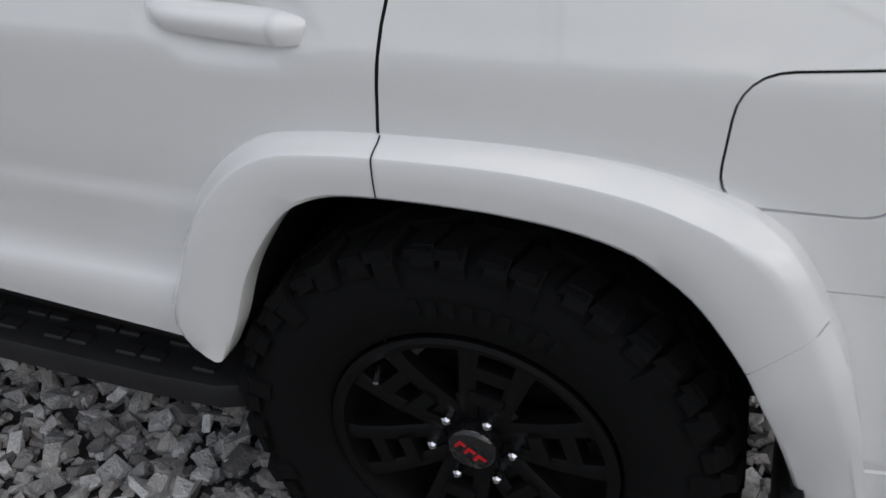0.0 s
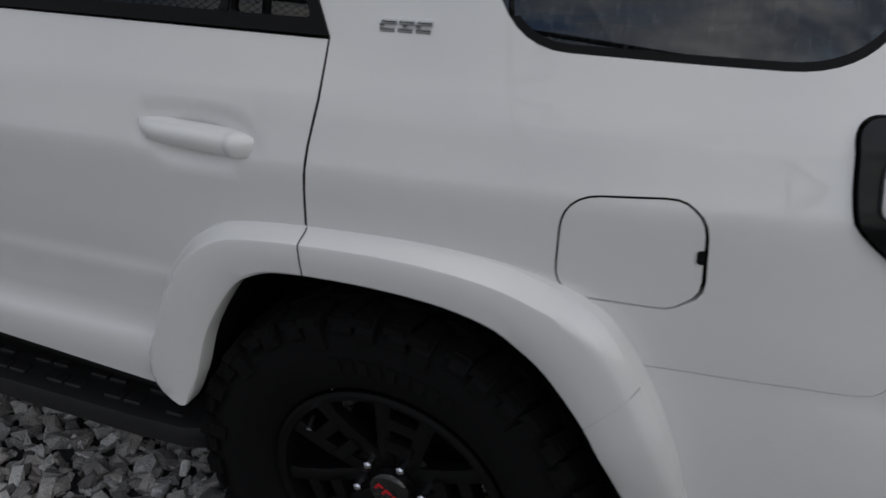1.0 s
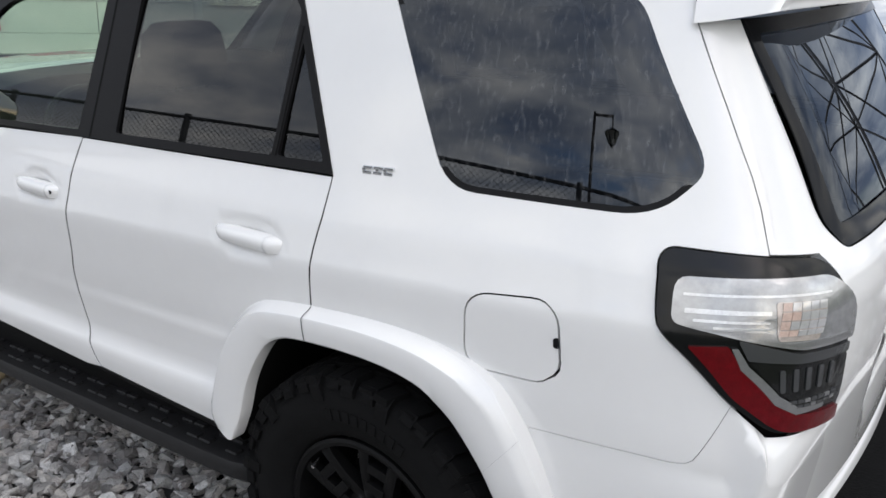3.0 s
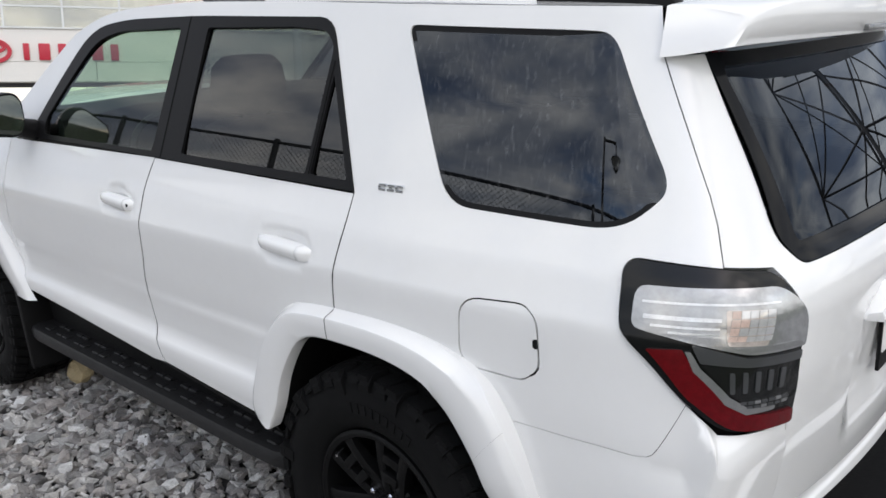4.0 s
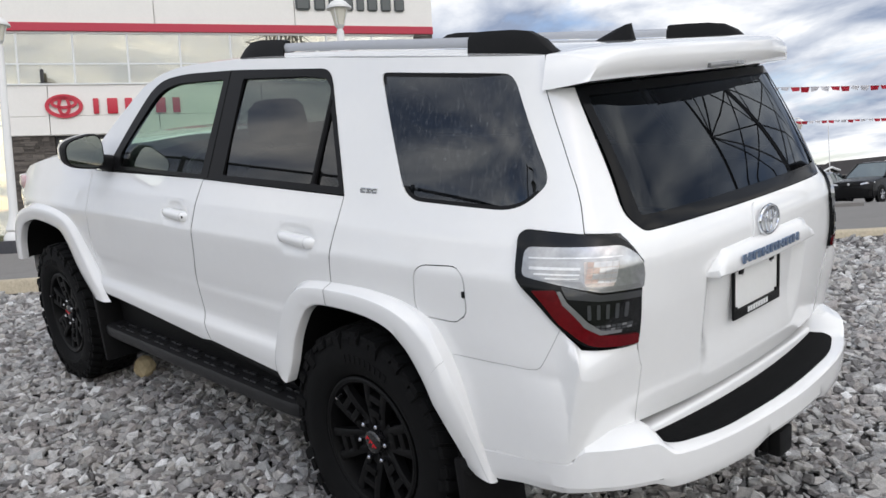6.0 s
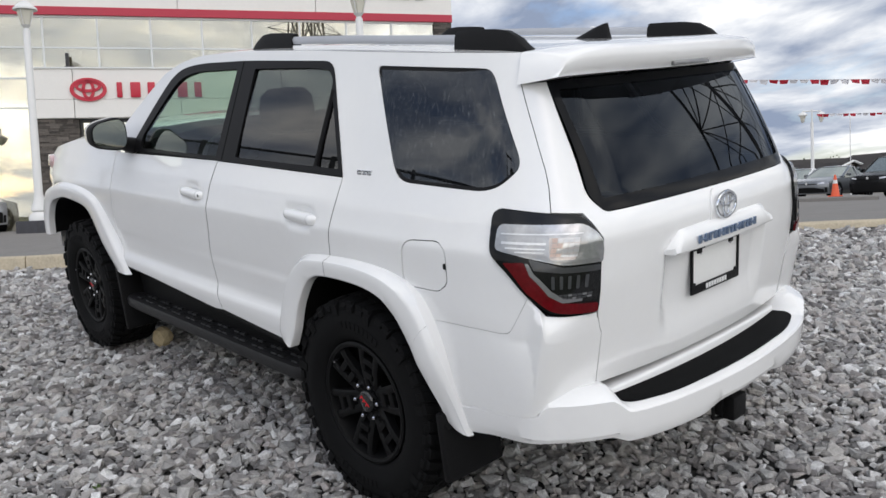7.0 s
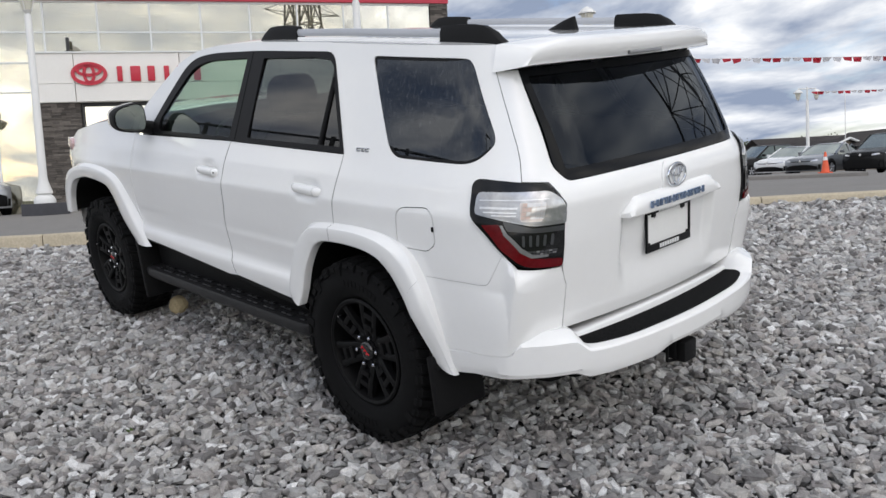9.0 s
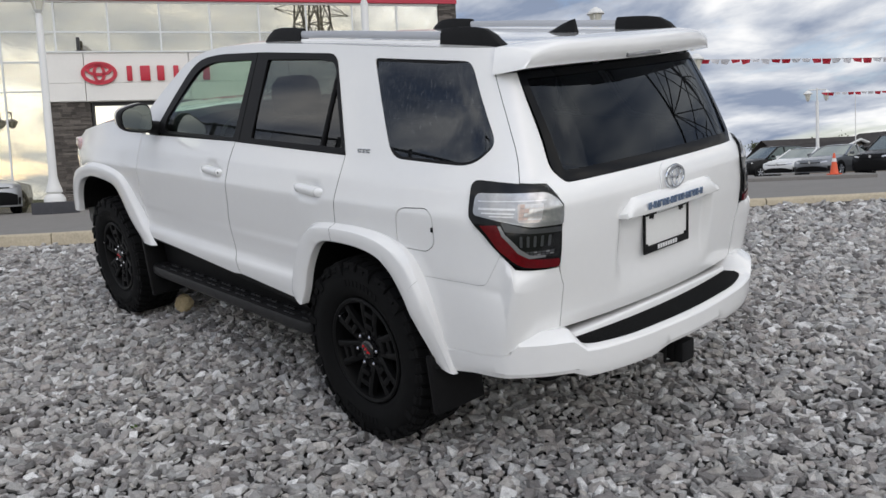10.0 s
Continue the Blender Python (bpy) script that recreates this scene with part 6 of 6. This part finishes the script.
    for t, zt, w in ((back - .02, H - .12, .685), (back + .15, H - .005, .655), (-.16, H + .014, .66), (-.02, H - .016, .67)):
        rows.append([(t * L, -w, zt - .05), (t * L, -w * .86, zt + .006), (t * L, 0, zt + .014), (t * L, w * .86, zt + .006), (t * L, w, zt - .05)])
    loft(bm, rows)
    part("roof", bm, paint, c, angle=40)
    for s in (-1, 1):
        for a, b, z1, r in ((.39, -.01, H - .05, .05), (-.18, -.20, H - .03, .03), (rear - .03, back, H - .10, .06)):
            bm = bmesh.new()
            tube(bm, (a * L, s * .83, belt - .02), (b * L, s * .675, z1), r, sides=6)
            part("pillar", bm, paint, c)
        bm = bmesh.new()
        box(bm, (.22 * L, min(s * .88, s * 1.06), belt + .03), (.22 * L + .13, max(s * .88, s * 1.06), belt + .16), 0.04)
        part("door_mirror", bm, paint, c)
        bm = bmesh.new()
        rows = []
        for k in np.linspace(0, 1, 7):
            y = s * (.46 + .40 * k)
            z0, z1 = .63 + up + .05 * k, .685 + up + .075 * k - .03 * k ** 4
            xx = nose(y, z0) - .10 * k ** 3
            rows.append([(xx - .16, y, z0), (xx + .022, y, z0), (xx + .004 - .03 * k, y, z1), (xx - .18, y, z1)])
        loft(bm, rows, closed=True)
        part("headlight", bm, LENS_FACET, c, "slim pale headlight", angle=50)
        bm = bmesh.new()
        rows = []
        for k in np.linspace(0, 1, 5):
            y = s * (.72 + .08 * k)
            xx = nose(y, .40)
            rows.append([(xx - .1, y, .28), (xx + .018, y, .28), (xx + .020, y + s * .01, .50), (xx - .1, y + s * .01, .50)])
        loft(bm, rows, closed=True)
        part("corner_intake", bm, BLACK, c, angle=50)
        for t in (-.60, .60):
            bm = bmesh.new()
            revolve(bm, [(.32, s * .88), (.32, s * .914), (.395, s * .914), (.405, s * .88)], 28)
            bmesh.ops.translate(bm, verts=bm.verts, vec=(t * L, 0, .335))
            part("wheel_arch", bm, BLACK, c)
            w = new("wheel")
            w.parent = c
            w.location = (t * L, s * .825, .335)
            bm = bmesh.new()
            revolve(bm, [(.20, -.10), (.30, -.105), (.335, -.08), (.335, .08), (.30, .105), (.20, .10)], 28, closed=True)
            part("tyre", bm, RUBBER, w)
            bm = bmesh.new()
            for k in range(5):
                turn = Matrix.Rotation(2 * math.pi * k / 5, 4, "Y")
                a, b = turn @ Vector((0, s * .085, .03)), turn @ Vector((0, s * .095, .205))
                tube(bm, a, b, .026, .034, sides=6)
            revolve(bm, [(.195, s * .05), (.20, s * .10), (.218, s * .10)], 20)
            part("rim", bm, SILVER, w)


def traffic_cone(x, y, z):
    c = empty("traffic_cone", pose(x, y, z), "orange traffic cone with pale band on the island", "traffic cone")
    bm = bmesh.new()
    box(bm, (-.15, -.15, 0), (.15, .15, .03), 0.01)
    part("foot", bm, ORANGE, c)
    bm = bmesh.new()
    tube(bm, (0, 0, .03), (0, 0, .60), .115, .025, 20)
    part("cone", bm, ORANGE, c)
    bm = bmesh.new()
    tube(bm, (0, 0, .36), (0, 0, .46), .0645, .049, 20)
    part("band", bm, LETTER_WHITE, c, "pale reflective band")


EYE_END, AHEAD, RIGHT = Vector((3.06, -3.08)), Vector((-0.7516, 0.6596)), Vector((0.6596, 0.7516))


def spot(px, depth):
    """A place on the lot: so far ahead, and to the side by a share of it."""
    p = EYE_END + AHEAD * depth + RIGHT * depth * px
    a, b = kerb_frame(p.x, p.y)
    return p.x, p.y, lot_height(a, b)


def build_lot():
    lamp_post(-20.22, 3.75, 0.63, 6.55, turn=20)
    x, y, z = spot(-.079, 20)
    lamp_post(x, y, z, 6.05)
    x, y, z = spot(.313, 30)
    lamp_post(x, y, z, 5.1, pedestal=False)
    x, y, z = spot(.458, 50)
    lamp_post(x, y, z, 5.35, arms=.55, turn=48, pedestal=False)
    x, y, z = spot(.195, 28)
    lamp_post(x, y, z, 6.5, pedestal=False)
    x, y, z = spot(.504, 50)
    bm = bmesh.new()
    tube(bm, (x, y, z), (x, y, 4.95), .035, .022, 8)
    tagged(part("thin_pole", bm, POST_WHITE, None), "thin pale pole standing on the lot", "pole")
    a, b = spot(.306, 30), spot(1.3, 30)
    pennants((a[0], a[1], 4.88), (b[0], b[1], 4.55), .25, .36, .34, 1)
    a, b = spot(.463, 48), spot(1.2, 44)
    pennants((a[0], a[1], 4.95), (b[0], b[1], 4.7), .2, .36, .34, 2)
    head = math.degrees(math.atan2(*(-RIGHT * .80 - AHEAD * .60).yx))
    for px, depth, paint, label, suv, turn in ((.398, 46, CAR_BLACK, "black sport utility car parked on the lot", True, -15), (.440, 40.5, CAR_WHITE, "white sedan parked on the lot", False, 0), (.481, 37.5, CAR_GREY, "grey sedan parked beside the island", False, 0),
                                               (.553, 35.5, CAR_BLACK, "black crossover parked on the lot", True, 0), (.64, 37, CAR_SILVER, "silver sedan parked on the lot", False, 0)):
        x, y, z = spot(px, depth)
        simple_car(x, y, z, head + turn, paint, label, suv)
    x, y, z = spot(-.562, 26.2)
    simple_car(x, y, z, math.degrees(math.atan2(*(RIGHT * .66 - AHEAD * .75).yx)), CAR_SILVER, "silver crossover with black grille by the showroom", True)
    # kerbed island
    p, q = Vector(spot(.36, 23.6)), Vector(spot(.529, 22.7))
    d = (q - p).normalized()
    n = Vector((-d.y, d.x, 0))
    bm = bmesh.new()
    rows = []
    for t in np.linspace(0, 1, 10):
        c = p + (q - p) * t
        rows.append([tuple(c + n * w + Vector((0, 0, h))) for w, h in ((-.02, -.1), (-.02, .09), (.02, .115), (2.2, .12), (2.24, .09), (2.24, -.1))])
    loft(bm, rows, closed=True)
    me = part("traffic_island", bm, CONCRETE_GREY, None, angle=40)
    tagged(me, "low grey concrete traffic island", "island", kind="structure")
    c = p + (q - p) * .72 + n * .35
    traffic_cone(c.x, c.y, c.z + .116)


def house(px, depth, width, ridge, eave, label, turn):
    x, y, z = spot(px, depth)
    h = empty("house", pose(x, y, z, 0, 0, turn), label, "house", "houses")
    bm = bmesh.new()
    box(bm, (-width / 2, -4, -.5), (width / 2, 4, eave))
    vs = [bm.verts.new(p) for p in ((-width / 2, -4, eave), (width / 2, -4, eave), (0, -4, ridge - .15))]
    bm.faces.new(vs)
    part("wall", bm, SIDING, h, smooth=False)
    bm = bmesh.new()
    for s in (-1, 1):
        rows = [[(s * (width / 2 + .5), yy, eave - .25), (0, yy, ridge)] for yy in (-4.6, 4.6)]
        vs = loft(bm, rows)
    bmesh.ops.solidify(bm, geom=bm.faces[:], thickness=.15)
    part("roof", bm, ROOF_DARK, h, smooth=False)
    for s in (-1, 1):
        bm = bmesh.new()
        tube(bm, (s * (width / 2 + .5), -4.65, eave - .25), (0, -4.65, ridge), .11, sides=4)
        part("bargeboard", bm, FRAME_WHITE, h, "pale gable edge")
    for u in (-width * .22, width * .22):
        bm = bmesh.new()
        box(bm, (u - .5, -4.05, eave - 1.6), (u + .5, -3.98, eave - .5), .01)
        part("window", bm, GLOSS_BLACK, h)


def long_house(px, depth, length, ridge, eave, turn):
    x, y, z = spot(px, depth)
    h = empty("house", pose(x, y, z, 0, 0, turn), "low house with a long dark shingle roof", "house", "houses")
    bm = bmesh.new()
    box(bm, (-length / 2, -4, -.5), (length / 2, 4, eave))
    part("wall", bm, SIDING, h, smooth=False)
    bm = bmesh.new()
    rows = [[(xx, -4.6, eave - .2), (xx, 0, ridge), (xx, 4.6, eave - .2)] for xx in (-length / 2 - .5, length / 2 + .5)]
    loft(bm, rows)
    bmesh.ops.solidify(bm, geom=bm.faces[:], thickness=.15)
    part("roof", bm, ROOF_DARK, h, smooth=False)


def tree(x, y, z, h, seed):
    rnd = random.Random(seed)
    t = empty("tree", pose(x, y, z, 0, 0, rnd.uniform(0, 360)), "distant autumn-green leafy tree", "tree", "trees behind the houses")
    bm = bmesh.new()
    tube(bm, (0, 0, 0), (0, 0, h * .6), h * .035, h * .015, 7)
    tips = []
    for i in range(7):
        a = rnd.uniform(0, 6.28)
        zz = h * rnd.uniform(.3, .6)
        tip = Vector((math.cos(a) * h * rnd.uniform(.15, .3), math.sin(a) * h * rnd.uniform(.15, .3), zz + h * rnd.uniform(.12, .3)))
        tube(bm, (0, 0, zz), tip, h * .012, h * .005, 5)
        tips.append(tip)
    part("trunk", bm, BARK, t)
    verts, faces = [], []
    for i in range(420):
        c = rnd.choice(tips) + Vector((rnd.gauss(0, h * .09), rnd.gauss(0, h * .09), rnd.gauss(0, h * .075)))
        s = h * rnd.uniform(.02, .045)
        k = len(verts)
        q = Euler((rnd.uniform(0, 6), rnd.uniform(0, 6), rnd.uniform(0, 6))).to_matrix()
        for v in ((-1, 0, 0), (0, -.6, .2), (1, 0, 0), (0, .6, .2)):
            verts.append(tuple(c + q @ (Vector(v) * s)))
        faces.append((k, k + 1, k + 2, k + 3))
    mesh("crown", verts, faces, LEAF, t, smooth=False)


def build_far():
    house(.470, 78, 6, 2.85, 1.7, "tan house gable with a dark roof beyond the lot", math.degrees(math.atan2(RIGHT.y, RIGHT.x)) + 10)
    house(.549, 74, 7, 3.5, 2.1, "tan house gable with a dark roof beyond the lot", math.degrees(math.atan2(RIGHT.y, RIGHT.x)) + 8)
    long_house(.515, 88, 21, 3.55, 2.0, math.degrees(math.atan2(RIGHT.y, RIGHT.x)))
    long_house(.70, 95, 26, 3.1, 1.8, math.degrees(math.atan2(RIGHT.y, RIGHT.x)) - 6)
    rnd = random.Random(11)
    for i in range(16):
        x, y, z = spot(.36 + .028 * i + rnd.uniform(-.01, .01), 150 + rnd.uniform(-15, 25))
        tree(x, y, -.2, rnd.uniform(4.6, 6.4), i)


def lattice_tower(x, y, base, height, width, turn, thick, bays=9):
    """A steel pylon with crossed bracing and three pairs of arms."""
    t = empty("power_pylon", pose(x, y, base, 0, 0, turn), "weathered steel lattice power pylon", "pylon", "pylons")
    bm = bmesh.new()
    half = lambda z: width / 2 * (1 - .80 * min(z / (height * .72), 1)) + .25
    levels = [height * k / bays for k in range(bays + 1)]
    corner = lambda z, i: Vector((half(z) * (1, 1, -1, -1)[i], half(z) * (1, -1, -1, 1)[i], z))
    for z0, z1 in zip(levels, levels[1:]):
        for i in range(4):
            j = (i + 1) % 4
            tube(bm, corner(z0, i), corner(z1, i), .13 * thick, sides=5)
            tube(bm, corner(z0, i), corner(z1, j), .075 * thick, sides=4)
            tube(bm, corner(z0, j), corner(z1, i), .075 * thick, sides=4)
            tube(bm, corner(z1, i), corner(z1, j), .07 * thick, sides=4)
    part("mast", bm, LATTICE, t, smooth=False)
    for k in (.70, .82, .94):
        for s in (-1, 1):
            bm = bmesh.new()
            tip = Vector((s * width * .75, 0, height * k + .4))
            for i in (0, 1) if s > 0 else (2, 3):
                tube(bm, corner(height * k, i), tip, .08, sides=4)
                tube(bm, corner(height * (k + .05), i), tip, .07, sides=4)
            part("arm", bm, LATTICE, t, smooth=False)


def chain_fence(a, b, height):
    """A chain-link fence on posts, standing on the bank."""
    a, b = Vector((*a, 0)), Vector((*b, 0))
    f = empty("chain_link_fence", Matrix.Identity(4), "dark chain-link fence on steel posts", "fence")
    d = b - a
    n = int(d.length / 2.6)
    foot = lambda t: Vector(((a + d * t).x, (a + d * t).y, ground_height((a + d * t).x, (a + d * t).y)))
    for i in range(n + 1):
        bm = bmesh.new()
        p = foot(i / n)
        tube(bm, p - Vector((0, 0, .2)), p + Vector((0, 0, height + .05)), .035, sides=8)
        part("post", bm, MESH_WIRE, f)
    for i in range(n):
        p, q = foot(i / n), foot((i + 1) / n)
        bm = bmesh.new()
        tube(bm, p + Vector((0, 0, height)), q + Vector((0, 0, height)), .025, sides=6)
        part("rail", bm, MESH_WIRE, f)
        verts, faces = [], []
        w = (q - p).length
        step = .075
        side = (q - p).normalized().cross(Vector((0, 0, 1))) * .0025

        def wire(u0, z0, u1, z1):
            k = len(verts)
            c0, c1 = p + (q - p) * (u0 / w) + Vector((0, 0, z0)), p + (q - p) * (u1 / w) + Vector((0, 0, z1))
            up = Vector((0, 0, .0032))
            verts.extend([tuple(c0 + up), tuple(c0 - up + side), tuple(c0 - up - side), tuple(c1 + up), tuple(c1 - up + side), tuple(c1 - up - side)])
            faces.extend([(k, k + 1, k + 4, k + 3), (k + 1, k + 2, k + 5, k + 4), (k + 2, k, k + 3, k + 5)])
        for u in np.arange(-height, w, step):
            u0, z0, u1, z1 = u, .03, u + height, height
            if u0 < 0:
                z0, u0 = z0 - u0, 0
            if u1 > w:
                z1, u1 = z1 - (u1 - w), w
            if z1 - z0 > .05:
                wire(u0, z0, u1, z1)
                wire(w - u0, z0, w - u1, z1)
        tagged(mesh("wire_mesh", verts, faces, MESH_WIRE, f, smooth=False), kind="stuff")


def road_lamp(x, y, z, height):
    l = empty("road_lamp", pose(x, y, z), "dark road lamp with one arm and hanging head", "street lamp")
    bm = bmesh.new()
    tube(bm, (0, 0, -.3), (0, 0, height), .10, .07, 10)
    part("pole", bm, LATTICE, l)
    bm = bmesh.new()
    tube(bm, (0, 0, height - .10), (1.0, 0, height - .16), .055, sides=8)
    tube(bm, (1.0, 0, height - .10), (1.0, 0, height - .58), .04, sides=8)
    part("arm", bm, LATTICE, l)
    bm = bmesh.new()
    tube(bm, (1.0, 0, height - .72), (1.0, 0, height - .56), .43, .16, 14)
    tube(bm, (1.0, 0, height - 1.18), (1.0, 0, height - 1.10), .05, .14, 10)
    for i in range(6):
        a = math.pi / 3 * i
        tube(bm, (1 + .40 * math.cos(a), .40 * math.sin(a), height - .72), (1 + .14 * math.cos(a), .14 * math.sin(a), height - 1.10), .022, sides=5)
    head = part("lamp_head", bm, GLOSS_BLACK, l)
    bm = bmesh.new()
    tube(bm, (1.0, 0, height - .73), (1.0, 0, height - 1.08), .36, .13, 12)
    part("lamp_glass", bm, LANTERN, head, "pale lantern glass")


build_dealership()
build_lot()
build_far()
lattice_tower(8.8, 23, -.2, 30, 8.5, 25, .9, 5)
lattice_tower(100, -26, -1.4, 48, 9.0, 35, 1.6)
chain_fence((-10.5, -4.0), (7.7, -6.5), 2.86)
road_lamp(-1.2, -14.8, -1.45, 8.25)

# ---- small things on the bank ----
def beige_stone():
    bm = bmesh.new()
    bmesh.ops.create_icosphere(bm, subdivisions=2, radius=.066)
    for v in bm.verts:
        v.co *= 1 + .7 * noise.noise(v.co * 11)
        v.co.z *= .72
    me = bpy.data.meshes.new("sandstone_lump")
    bm.to_mesh(me)
    bm.free()
    me.materials.append(SAND_STONE)
    ob = new("sandstone_lump", me)
    ob.matrix_world = SLOPE @ pose(-2.54, -.61, .082, 20, 30, 0)
    tagged(ob, "rounded beige stone lying by the running board", "stone")


def weed(x, y, seed):
    rnd = random.Random(seed)
    w = empty("weed", SLOPE @ pose(x, y, .025), "small green weed among the gravel", "weed", "weeds")
    for i in range(7):
        a, l = rnd.uniform(0, 6.28), rnd.uniform(.02, .04)
        d = Vector((math.cos(a), math.sin(a), .8)) * l
        s = Vector((-math.sin(a), math.cos(a), 0)) * l * .3
        bm = bmesh.new()
        f = bm.faces.new([bm.verts.new(p) for p in (Vector((0, 0, 0)), d * .6 - s, d, d * .6 + s)])
        bmesh.ops.solidify(bm, geom=[f], thickness=.001)
        part("leaf", bm, WEED, w, smooth=False)


beige_stone()
weed(-.90, -1.61, 1)
weed(-.15, -1.95, 2)
